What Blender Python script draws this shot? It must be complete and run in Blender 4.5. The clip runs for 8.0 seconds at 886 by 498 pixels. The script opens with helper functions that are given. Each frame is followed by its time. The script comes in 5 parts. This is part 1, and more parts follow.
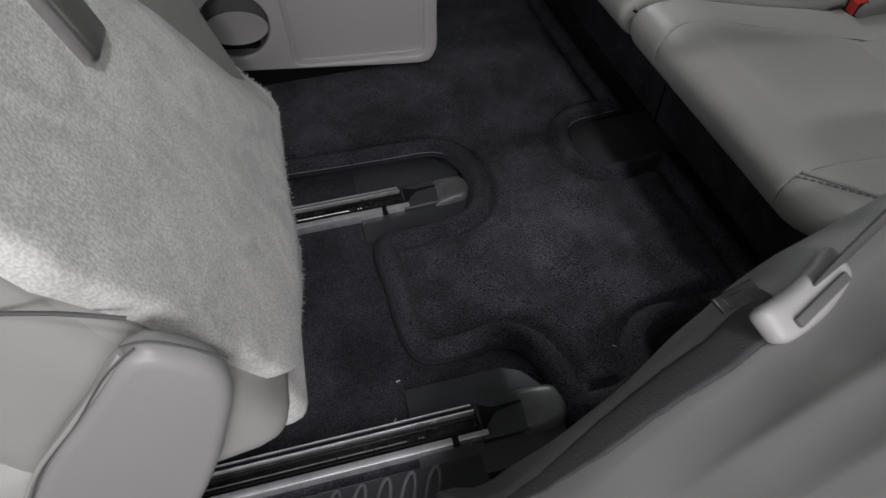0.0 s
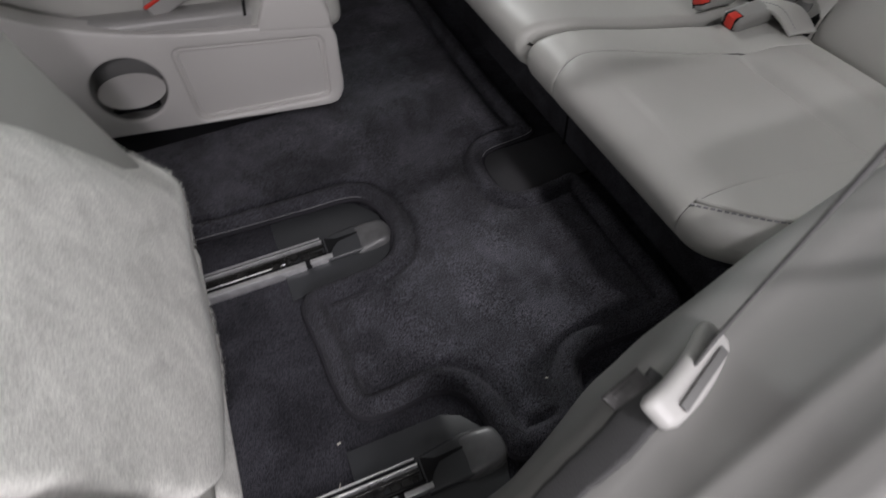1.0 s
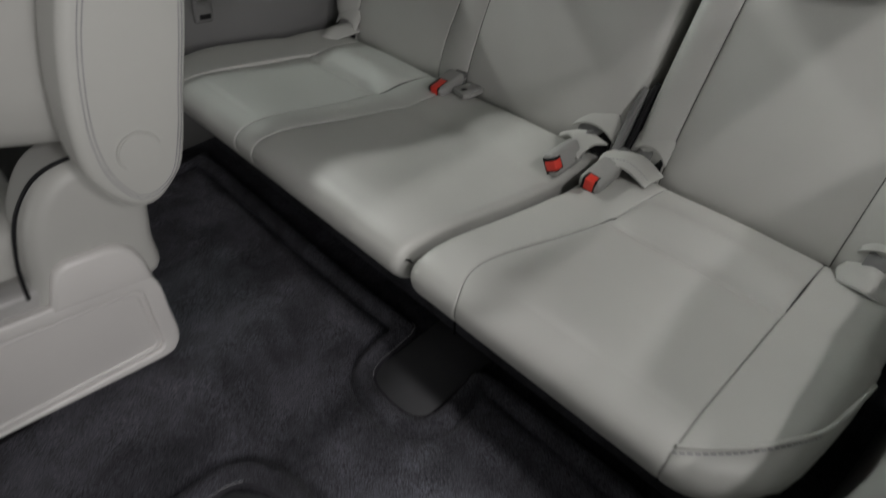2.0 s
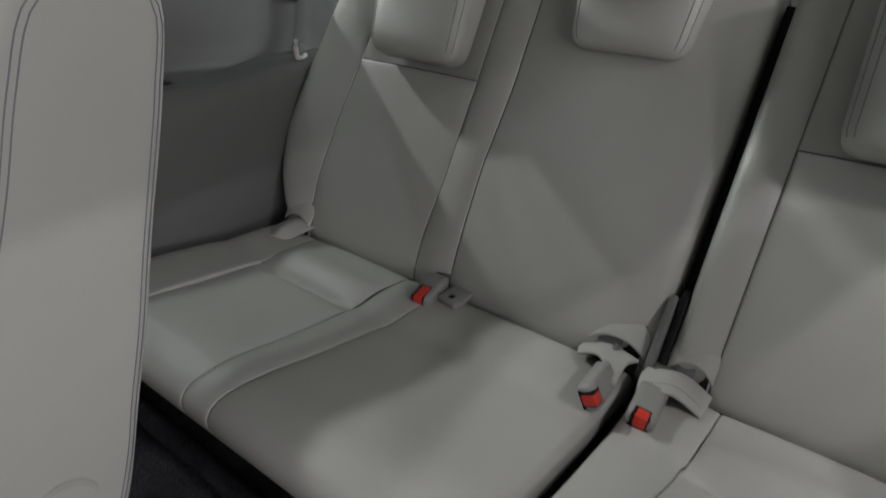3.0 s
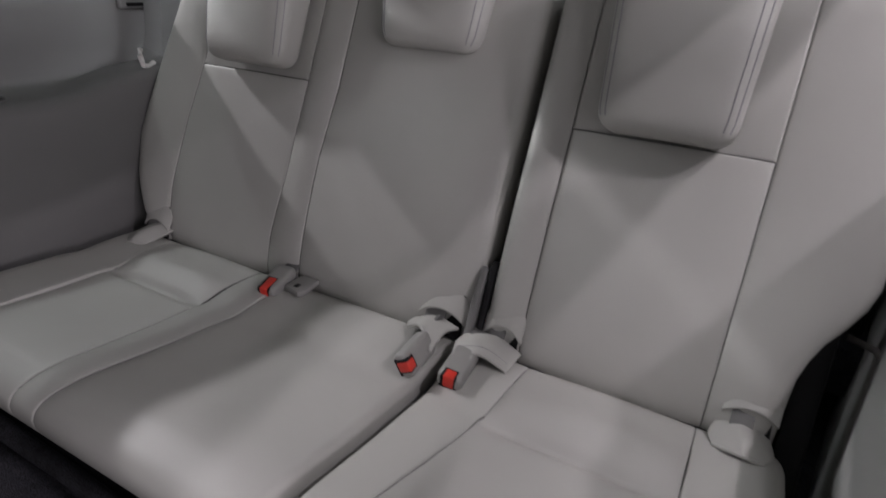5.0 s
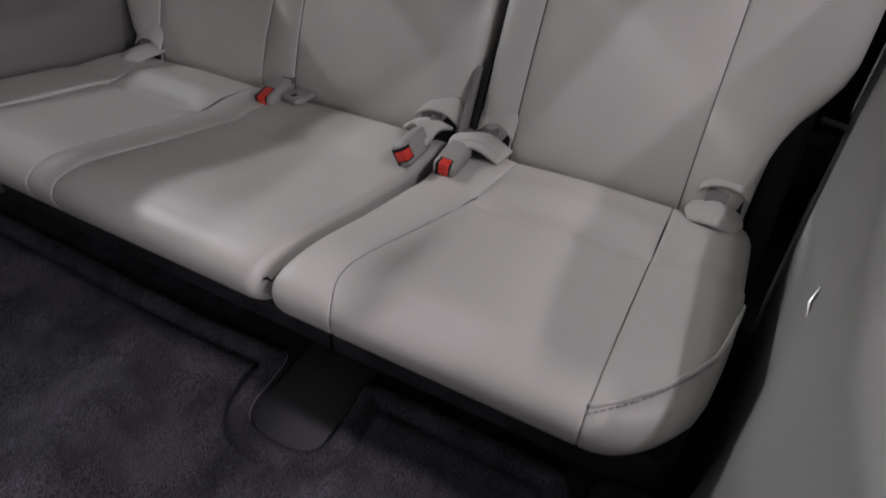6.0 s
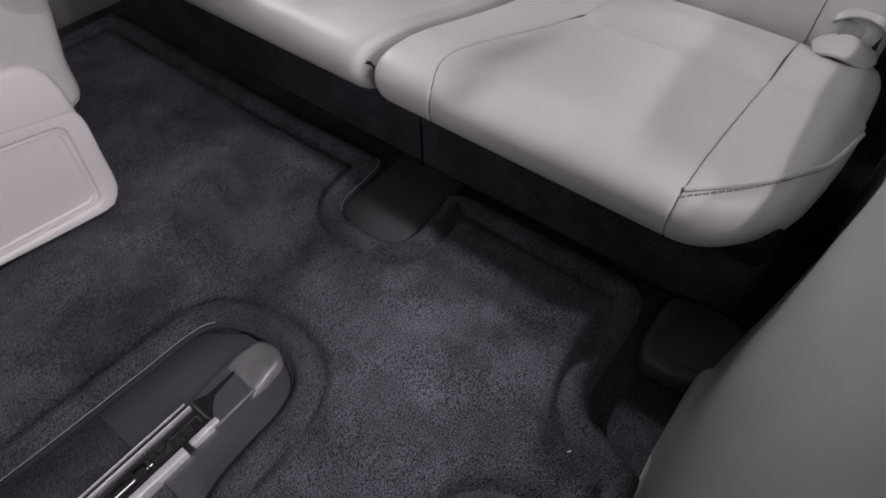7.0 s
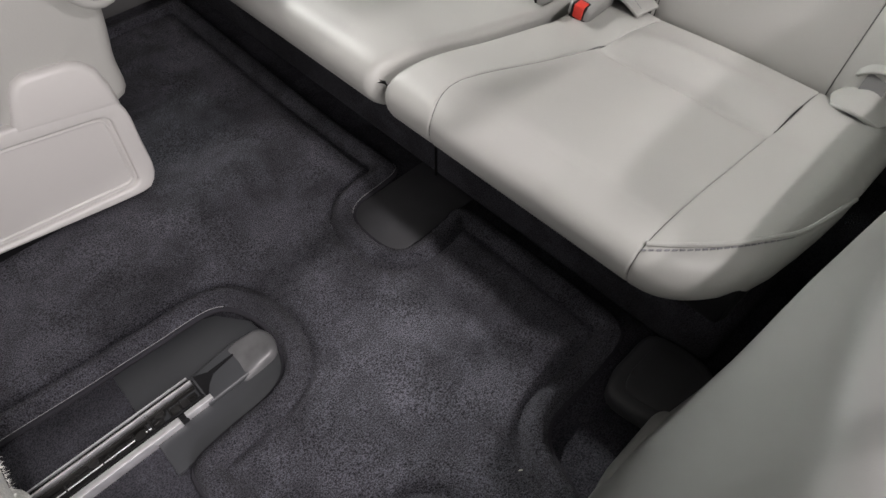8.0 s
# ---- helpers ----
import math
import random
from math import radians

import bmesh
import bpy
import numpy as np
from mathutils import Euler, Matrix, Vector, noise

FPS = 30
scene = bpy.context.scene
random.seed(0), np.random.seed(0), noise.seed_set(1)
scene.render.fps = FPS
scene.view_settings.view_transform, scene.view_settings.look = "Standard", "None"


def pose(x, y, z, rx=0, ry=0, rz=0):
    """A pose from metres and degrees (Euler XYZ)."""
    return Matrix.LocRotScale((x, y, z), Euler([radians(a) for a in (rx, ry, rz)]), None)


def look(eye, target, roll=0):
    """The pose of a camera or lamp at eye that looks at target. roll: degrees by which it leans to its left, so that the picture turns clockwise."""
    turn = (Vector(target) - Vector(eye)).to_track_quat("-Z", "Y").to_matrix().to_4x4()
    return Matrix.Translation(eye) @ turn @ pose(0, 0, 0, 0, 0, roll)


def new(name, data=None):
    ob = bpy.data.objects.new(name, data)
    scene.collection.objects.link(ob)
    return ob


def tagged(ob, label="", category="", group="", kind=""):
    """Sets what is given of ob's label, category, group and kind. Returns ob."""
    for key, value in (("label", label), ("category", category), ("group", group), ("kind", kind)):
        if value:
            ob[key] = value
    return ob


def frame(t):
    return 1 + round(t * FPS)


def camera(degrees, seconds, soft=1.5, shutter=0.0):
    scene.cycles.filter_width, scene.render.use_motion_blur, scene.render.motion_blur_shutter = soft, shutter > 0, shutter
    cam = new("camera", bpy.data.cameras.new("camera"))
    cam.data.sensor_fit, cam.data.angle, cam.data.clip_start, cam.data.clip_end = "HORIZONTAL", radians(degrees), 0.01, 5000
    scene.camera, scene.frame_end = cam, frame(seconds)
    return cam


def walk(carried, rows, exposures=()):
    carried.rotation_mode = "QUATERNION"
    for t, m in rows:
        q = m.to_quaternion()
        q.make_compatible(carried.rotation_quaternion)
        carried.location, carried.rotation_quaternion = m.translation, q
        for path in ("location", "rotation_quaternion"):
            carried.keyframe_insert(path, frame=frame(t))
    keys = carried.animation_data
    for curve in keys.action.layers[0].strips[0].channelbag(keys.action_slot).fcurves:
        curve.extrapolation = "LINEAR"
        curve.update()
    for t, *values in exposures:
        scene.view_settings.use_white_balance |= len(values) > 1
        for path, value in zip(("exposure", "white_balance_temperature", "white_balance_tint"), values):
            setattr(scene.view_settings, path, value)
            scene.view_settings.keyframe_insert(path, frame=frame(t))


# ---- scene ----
cam = camera(73.0, 8.0, shutter=0.3)
PATH = [
    (0, (0.044, 0.015, 0.713), (0.273, 1.292, -0.809), -4.1),
    (0.5, (0.067, -0.010, 0.717), (0.348, 1.260, -0.802), -3.0),
    (1, (0.090, 0.052, 0.759), (0.496, 1.276, -0.770), -4.8),
    (1.5, (0.104, 0.195, 0.818), (0.768, 1.291, -0.717), -3.9),
    (2, (0.146, 0.343, 0.818), (1.138, 1.408, -0.557), -1.6),
    (2.2, (0.172, 0.418, 0.816), (1.258, 1.446, -0.516), -0.9),
    (3.3, (0.249, 0.674, 0.836), (1.691, 1.682, -0.115), 0.6),
    (3.5, (0.264, 0.691, 0.861), (1.716, 1.686, -0.09), 0.3),
    (4, (0.278, 0.677, 0.901), (1.771, 1.616, -0.042), 0.5),
    (4.2, (0.289, 0.623, 0.895), (1.784, 1.555, -0.051), -0.0),
    (5.3, (0.256, 0.389, 0.815), (1.715, 1.195, -0.29), -0.6),
    (5.5, (0.225, 0.377, 0.784), (1.646, 1.157, -0.387), -0.6),
    (6, (0.159, 0.368, 0.748), (1.473, 1.09, -0.576), -0.0),
    (6.5, (0.093, 0.35, 0.7), (1.269, 1.091, -0.738), -0.5),
    (7, (0.057, 0.33, 0.661), (1.047, 1.13, -0.882), -1.2),
    (7.5, (0.083, 0.309, 0.686), (0.962, 1.158, -0.897), -1.7),
    (8, (0.123, 0.272, 0.728), (0.943, 1.173, -0.858), -1.9),
]
EXPOSURES = [(0.0, -0.68, 6250, 13), (0.5, -0.3, 6250, 15), (1.0, -0.05, 6350, 15), (1.5, 0.10, 6450, 13), (2.0, 0.0, 6450, 10), (3.5, -0.28, 6350, 13), (4.0, -0.2, 6350, 13), (5.5, 0.06, 6350, 25), (6.0, 0.04, 6400, 24), (6.5, 0.13, 6250, 27), (7.0, 0.55, 6300, 24), (7.5, 0.8, 6350, 21), (8.0, 0.8, 6550, 15)]
walk(cam, [(t, look(eye, target, roll)) for t, eye, target, roll in PATH], EXPOSURES)

# ---- light ----
world = bpy.data.worlds.new("showroom")
scene.world = world
world.use_nodes = True
world.node_tree.nodes["Background"].inputs[0].default_value = (1.0, 1.0, 0.99, 1)
world.node_tree.nodes["Background"].inputs[1].default_value = 0.26


def lamp(name, eye, target, watts, size, colour, size_y=None):
    data = bpy.data.lights.new(name, "AREA")
    data.energy, data.size, data.color = watts, size, colour
    data.shape = "RECTANGLE"
    data.size_y = size_y or size
    ob = new(name, data)
    ob.matrix_world = look(eye, target)
    return ob


# rows of ceiling tubes in the hall on both sides of the vehicle, and the hall's light in the openings
for x, y, watts, tint in ((1.5, 3.6, 26, (0.90, 1.0, 0.93)), (1.4, 5.3, 128, (0.98, 1.0, 0.96)), (0.8, 7.0, 16, (1.0, 1.0, 0.97)),
                          # the 5 W one is no seen tube, only added to brighten the mat
                          (0.70, -1.07, 33, (1.0, 0.97, 0.96)), (0.62, -1.75, 36, (1.0, 0.97, 0.96)), (-0.3, -0.75, 5, (1.0, 0.97, 0.96)), (0.4, -3.9, 45, (1.0, 0.95, 0.97))):
    lamp("hall_lamp", (x, y, 3.2), (0.8, 0.95, 0.4), watts, 0.25, tint, 0.08)
lamp("door_light", (-0.25, -1.6, 1.10), (0.0, 0.8, 0.3), 34.0, 1.7, (1.0, 0.97, 0.96), 0.6)
lamp("hatch_light", (2.35, 0.96, 1.15), (0.8, 0.96, 0.6), 12.0, 1.1, (0.95, 1.0, 0.98), 0.5)
lamp("far_light", (1.0, 4.2, 1.75), (0.5, 0.3, 0.3), 55.0, 0.8, (0.93, 1.0, 0.95), 0.35)
lamp("front_light", (-1.9, 1.10, 1.0), (0.8, 1.25, 0.4), 6.5, 1.4, (1.0, 0.98, 0.97), 0.6)


# ---- materials ----
def material(name, colour, rough, metal=0.0, grain=300.0, bump=0.1, dist=0.001, patch=3.0, vary=0.12, spec=0.5, kind="noise", slack=0.0):
    """Base colour varied at two scales, with fine relief."""
    m = bpy.data.materials.new(name)
    m.use_nodes = True
    nt = m.node_tree
    b = nt.nodes["Principled BSDF"]
    b.inputs["Roughness"].default_value = rough
    b.inputs["Metallic"].default_value = metal
    b.inputs["Specular IOR Level"].default_value = spec
    tc = nt.nodes.new("ShaderNodeTexCoord")
    big = nt.nodes.new("ShaderNodeTexNoise")
    big.inputs["Scale"].default_value = patch
    big.inputs["Detail"].default_value = 5
    nt.links.new(tc.outputs["Object"], big.inputs["Vector"])
    fine = nt.nodes.new("ShaderNodeTexVoronoi" if kind == "cells" else "ShaderNodeTexNoise")
    fine.inputs["Scale"].default_value = grain
    nt.links.new(tc.outputs["Object"], fine.inputs["Vector"])
    fo = fine.outputs["Distance"] if kind == "cells" else fine.outputs["Fac"]
    ramp = nt.nodes.new("ShaderNodeValToRGB")
    lo, hi = 1 - vary, 1 + vary
    ramp.color_ramp.elements[0].position, ramp.color_ramp.elements[1].position = 0.3, 0.7
    ramp.color_ramp.elements[0].color = (*[min(1, c * lo) for c in colour], 1)
    ramp.color_ramp.elements[1].color = (*[min(1, c * hi) for c in colour], 1)
    nt.links.new(big.outputs["Fac"], ramp.inputs[0])
    nt.links.new(ramp.outputs[0], b.inputs["Base Color"])
    if bump:
        bp = nt.nodes.new("ShaderNodeBump")
        bp.inputs["Strength"].default_value, bp.inputs["Distance"].default_value = bump, dist
        nt.links.new(fo, bp.inputs["Height"])
        nt.links.new(bp.outputs[0], b.inputs["Normal"])
    if slack:
        soft = nt.nodes.new("ShaderNodeTexNoise")
        soft.inputs["Scale"].default_value, soft.inputs["Detail"].default_value, soft.inputs["Distortion"].default_value = 9, 1, 0.0
        stretch = nt.nodes.new("ShaderNodeMapping")
        stretch.inputs["Scale"].default_value = (1.0, 0.55, 1.6)
        nt.links.new(tc.outputs["Object"], stretch.inputs["Vector"])
        nt.links.new(stretch.outputs[0], soft.inputs["Vector"])
        wave = nt.nodes.new("ShaderNodeBump")
        wave.inputs["Strength"].default_value, wave.inputs["Distance"].default_value = slack, 0.012
        nt.links.new(soft.outputs["Fac"], wave.inputs["Height"])
        nt.links.new(wave.outputs[0], bp.inputs["Normal"])
    return m


LEATHER = material("grey leather", (0.39, 0.388, 0.365), 0.50, grain=420, bump=0.12, dist=0.0006, patch=4, vary=0.05, kind="cells", slack=0.18)
PIPING = material("dark seam", (0.10, 0.10, 0.095), 0.7, grain=500, bump=0.2)
THREAD = material("grey thread", (0.33, 0.33, 0.34), 0.7, grain=900, bump=0.3)
BINDING = material("dark edge binding", (0.032, 0.031, 0.036), 0.95, grain=800, bump=0.6, dist=0.002, vary=0.2, spec=0.1)
TRIM = material("grey moulded plastic", (0.25, 0.248, 0.238), 0.5, grain=900, bump=0.15, dist=0.0004, patch=3, vary=0.03)
PALE = material("light grey plastic", (0.58, 0.565, 0.545), 0.42, grain=900, bump=0.12, dist=0.0004, patch=3, vary=0.03)
SMOOTHGREY = material("smooth grey plastic", (0.34, 0.335, 0.325), 0.36, grain=900, bump=0.08, dist=0.0003, patch=4, vary=0.04)
# darker copy of the grey plastic, with shade put into its colour
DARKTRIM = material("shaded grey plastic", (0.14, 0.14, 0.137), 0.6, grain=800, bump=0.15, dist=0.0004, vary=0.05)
COVER = material("charcoal plastic", (0.038, 0.040, 0.043), 0.42, grain=700, bump=0.2, dist=0.0005, patch=12, vary=0.12)
# lighter charcoal: highlights of the rail noses and sill ribs put into the colour
HIGHLIT = material("charcoal plastic with highlight", (0.11, 0.11, 0.112), 0.38, grain=700, bump=0.2, dist=0.0005, patch=30, vary=0.3)
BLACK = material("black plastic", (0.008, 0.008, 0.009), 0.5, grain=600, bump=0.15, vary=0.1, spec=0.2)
STEEL = material("bright steel", (0.50, 0.49, 0.48), 0.34, metal=1.0, grain=160, bump=0.05, patch=40, vary=0.12)
RAILSTEEL = material("satin track steel", (0.80, 0.80, 0.81), 0.45, metal=0.85, grain=160, bump=0.08, patch=40, vary=0.2)
DULL = material("greasy dark steel", (0.05, 0.049, 0.048), 0.42, metal=0.8, grain=200, bump=0.2, patch=60, vary=0.35)
GREASE = material("greased black steel", (0.016, 0.0155, 0.015), 0.28, metal=0.3, grain=120, bump=0.35, dist=0.001, patch=60, vary=0.4)
RED = material("red push button", (0.62, 0.035, 0.02), 0.4, grain=500, bump=0.05, vary=0.05)
WEB = material("grey belt webbing", (0.11, 0.11, 0.108), 0.75, grain=650, bump=0.6, dist=0.001, vary=0.08)
WEBDARK = material("dark belt webbing", (0.055, 0.055, 0.056), 0.75, grain=650, bump=0.6, dist=0.001, vary=0.1)
HEADLINER = material("pale headlining", (0.45, 0.45, 0.43), 0.95, grain=500, bump=0.3, vary=0.04)
FLOORPLATE = material("dark floor plastic", (0.040, 0.040, 0.043), 0.55, grain=700, bump=0.2, dist=0.0005, patch=12, vary=0.15)
STITCH = material("slate sewing thread", (0.20, 0.20, 0.215), 0.8, grain=900, bump=0.3)
TONGUE = material("off-white plastic", (0.46, 0.455, 0.44), 0.4, grain=800, bump=0.05, vary=0.03)
LINT = material("pale lint", (0.6, 0.58, 0.5), 0.9, bump=0)


def pile(name, colour, tuft, brushed, low, high, spread, sheen, deep):
    """Cloth pile: tufts that differ one by one, over lighter and darker brushed patches of two sizes."""
    m = bpy.data.materials.new(name)
    m.use_nodes = True
    nt = m.node_tree
    b = nt.nodes["Principled BSDF"]
    b.inputs["Roughness"].default_value = 0.95
    b.inputs["Specular IOR Level"].default_value = 0.1
    b.inputs["Sheen Weight"].default_value = sheen
    b.inputs["Sheen Roughness"].default_value = 0.5
    tc = nt.nodes.new("ShaderNodeTexCoord")
    value = None
    for scale, lo, hi, detail in ((brushed, low, high, 4), (brushed * 5, 0.7 + low * 0.3, 0.7 + high * 0.3, 3), (tuft, 1 - spread, 1 + spread, 1)):
        tex = nt.nodes.new("ShaderNodeTexNoise")
        tex.inputs["Detail"].default_value = detail
        tex.inputs["Distortion"].default_value = 0.8 if detail > 1 else 0.0
        tex.inputs["Scale"].default_value = scale
        nt.links.new(tc.outputs["Object"], tex.inputs["Vector"])
        r = nt.nodes.new("ShaderNodeMapRange")
        r.inputs["From Min"].default_value, r.inputs["From Max"].default_value = 0.34, 0.66
        r.inputs["To Min"].default_value, r.inputs["To Max"].default_value = lo, hi
        nt.links.new(tex.outputs["Fac"], r.inputs["Value"])
        if value is None:
            value = r.outputs[0]
        else:
            x = nt.nodes.new("ShaderNodeMath")
            x.operation = "MULTIPLY"
            nt.links.new(value, x.inputs[0])
            nt.links.new(r.outputs[0], x.inputs[1])
            value = x.outputs[0]
    tint = nt.nodes.new("ShaderNodeVectorMath")
    tint.operation = "SCALE"
    tint.inputs[0].default_value = colour
    nt.links.new(value, tint.inputs["Scale"])
    nt.links.new(tint.outputs[0], b.inputs["Base Color"])
    bp = nt.nodes.new("ShaderNodeBump")
    bp.inputs["Strength"].default_value, bp.inputs["Distance"].default_value = 1.0, deep
    nt.links.new(tex.outputs["Fac"], bp.inputs["Height"])
    nt.links.new(bp.outputs[0], b.inputs["Normal"])
    return m


CARPET = pile("charcoal pile carpet", (0.0560, 0.0555, 0.0655), 590, 8, 0.60, 1.45, 0.80, 0.06, 0.0035)
# border pile is darker both as flattened and for the channel's shade
BORDER = pile("flattened charcoal pile with shade", (0.0490, 0.0485, 0.0570), 590, 10, 0.70, 1.35, 0.78, 0.06, 0.0035)
UNDER = pile("black needle felt", (0.034, 0.0335, 0.040), 560, 12, 0.7, 1.35, 0.55, 0.03, 0.003)
BACKFELT = pile("pale grey felt", (0.66, 0.655, 0.62), 520, 20, 0.86, 1.12, 0.16, 0.15, 0.0004)


def clear(name, tint):
    m = bpy.data.materials.new(name)
    m.use_nodes = True
    b = m.node_tree.nodes["Principled BSDF"]
    b.inputs["Base Color"].default_value = (*tint, 1)
    b.inputs["Transmission Weight"].default_value = 1
    b.inputs["Roughness"].default_value = 0.02
    b.inputs["IOR"].default_value = 1.05
    return m


GLASS = clear("tinted glass", (0.75, 0.82, 0.78))


# ---- builders ----
def mesh_of(name, verts, faces, mat, smooth=True):
    me = bpy.data.meshes.new(name)
    me.from_pydata([tuple(v) for v in verts], [], faces)
    me.materials.append(mat)
    if smooth:
        me.polygons.foreach_set("use_smooth", [True] * len(me.polygons))
    me.update()
    return me


def put(name, me, parent=None, label="", kind=""):
    ob = new(name, me)
    if parent is not None:
        ob.parent = parent
    return tagged(ob, label, "", "", kind)


def part(name, bm, mat, parent=None, label="", kind="", smooth=True):
    me = bpy.data.meshes.new(name)
    bm.normal_update()
    bm.to_mesh(me)
    bm.free()
    me.materials.append(mat)
    if smooth:
        me.polygons.foreach_set("use_smooth", [True] * len(me.polygons))
        me.set_sharp_from_angle(angle=radians(38))
    return put(name, me, parent, label, kind)


# seats and side trim sit pitched back against the level floor
PITCH = Matrix.Translation((0.790, 0, 0.276)) @ pose(0, 0, 0, 0, 7.0, 0) @ Matrix.Translation((-0.786, 0, -0.333))


def thing(name, label, category, group="", kind="", at=(0, 0, 0), pitched=True):
    ob = new(name)
    ob.empty_display_size = 0.05
    ob.matrix_world = (PITCH if pitched else Matrix()) @ Matrix.Translation(at)
    return tagged(ob, label, category, group, kind)


def block(x0, x1, y0, y1, z0, z1, r=0.004, seg=2, m=None):
    """A box with rounded edges."""
    bm = bmesh.new()
    bmesh.ops.create_cube(bm, size=1)
    for v in bm.verts:
        v.co = Vector((x0 + (v.co.x + 0.5) * (x1 - x0), y0 + (v.co.y + 0.5) * (y1 - y0), z0 + (v.co.z + 0.5) * (z1 - z0)))
    if r:
        bmesh.ops.bevel(bm, geom=bm.edges[:], offset=r, segments=seg, profile=0.5, affect="EDGES")
    if m is not None:
        bm.transform(m)
    return bm


def prism(points, lo, hi, axis="z", r=0.003, seg=2):
    """A flat outline drawn out along an axis, with rounded rims. Points are (x, y), (x, z) or (y, z)."""
    bm = bmesh.new()
    place = {"z": lambda a, b, c: (a, b, c), "y": lambda a, b, c: (a, c, b), "x": lambda a, b, c: (c, a, b)}[axis]
    low = [bm.verts.new(place(a, b, lo)) for a, b in points]
    top = [bm.verts.new(place(a, b, hi)) for a, b in points]
    n = len(points)
    caps = [bm.faces.new(low), bm.faces.new(top)]
    for i in range(n):
        bm.faces.new((low[i], low[(i + 1) % n], top[(i + 1) % n], top[i]))
    bmesh.ops.recalc_face_normals(bm, faces=bm.faces[:])
    if r:
        rim = [e for f in caps for e in f.edges]
        bmesh.ops.bevel(bm, geom=list(set(rim)), offset=r, segments=seg, profile=0.5, affect="EDGES")
    bmesh.ops.triangulate(bm, faces=[f for f in bm.faces if len(f.verts) > 4])
    return bm


def smooth_line(points, n, closed=False):
    """A curve through the points, in n even steps."""
    p = [np.array(q, float) for q in points]
    m = len(p)
    out = []
    spans = m if closed else m - 1
    for i in range(spans):
        if closed:
            a, b, c, d = p[i - 1], p[i], p[(i + 1) % m], p[(i + 2) % m]
        else:
            a, b, c, d = p[max(i - 1, 0)], p[i], p[i + 1], p[min(i + 2, m - 1)]
        for k in range(16):
            t = k / 16
            out.append(0.5 * (2 * b + (c - a) * t + (2 * a - 5 * b + 4 * c - d) * t * t + (3 * b - a - 3 * c + d) * t ** 3))
    out.append(p[0] if closed else p[-1])
    out = np.array(out)
    s = np.concatenate([[0], np.cumsum(np.linalg.norm(np.diff(out, axis=0), axis=1))])
    w = np.linspace(0, s[-1], n + 1)
    res = np.stack([np.interp(w, s, out[:, k]) for k in range(out.shape[1])], 1)
    return res[:-1] if closed else res


def tube(points, r, seg=6, closed=False):
    """A round cord along a line of points."""
    p = [Vector(q) for q in points]
    n = len(p)
    bm = bmesh.new()
    rings = []
    for i, q in enumerate(p):
        a = p[i - 1] if (i or closed) else p[0]
        b = p[(i + 1) % n] if (i < n - 1 or closed) else p[-1]
        d = (b - a).normalized()
        s = d.cross(Vector((0.13, 0.21, 0.97))).normalized()
        u = s.cross(d)
        rings.append([bm.verts.new(q + r * (math.cos(k * 2 * math.pi / seg) * s + math.sin(k * 2 * math.pi / seg) * u)) for k in range(seg)])
    for i in range(n if closed else n - 1):
        a, b = rings[i], rings[(i + 1) % n]
        for k in range(seg):
            bm.faces.new((a[k], a[(k + 1) % seg], b[(k + 1) % seg], b[k]))
    if not closed:
        bm.faces.new(rings[0][::-1]), bm.faces.new(rings[-1])
    bmesh.ops.recalc_face_normals(bm, faces=bm.faces[:])
    return bm


def join(bms):
    """Several bmeshes in one."""
    out = bmesh.new()
    for b in bms:
        me = bpy.data.meshes.new("tmp")
        b.to_mesh(me)
        b.free()
        out.from_mesh(me)
        bpy.data.meshes.remove(me)
    return out


def ribbon(points, across, width, thick):
    """A flat band along a line, with its breadth along the vector(s) across."""
    p = [Vector(q) for q in points]
    n = len(p)
    bm = bmesh.new()
    rings = []
    for i, q in enumerate(p):
        d = (p[min(i + 1, n - 1)] - p[max(i - 1, 0)]).normalized()
        c = Vector(across[i] if isinstance(across[0], (tuple, list, Vector)) else across)
        c = (c - c.dot(d) * d).normalized()
        u = c.cross(d)
        h, t = width / 2, thick / 2
        rings.append([bm.verts.new(q + a * c + b * u) for a, b in ((-h, -t * 0.3), (-h + t, -t), (h - t, -t), (h, -t * 0.3), (h, t * 0.3), (h - t, t), (-h + t, t), (-h, t * 0.3))])
    for i in range(n - 1):
        for k in range(8):
            bm.faces.new((rings[i][k], rings[i][(k + 1) % 8], rings[i + 1][(k + 1) % 8], rings[i + 1][k]))
    bm.faces.new(rings[0][::-1]), bm.faces.new(rings[-1])
    bmesh.ops.recalc_face_normals(bm, faces=bm.faces[:])
    return bm


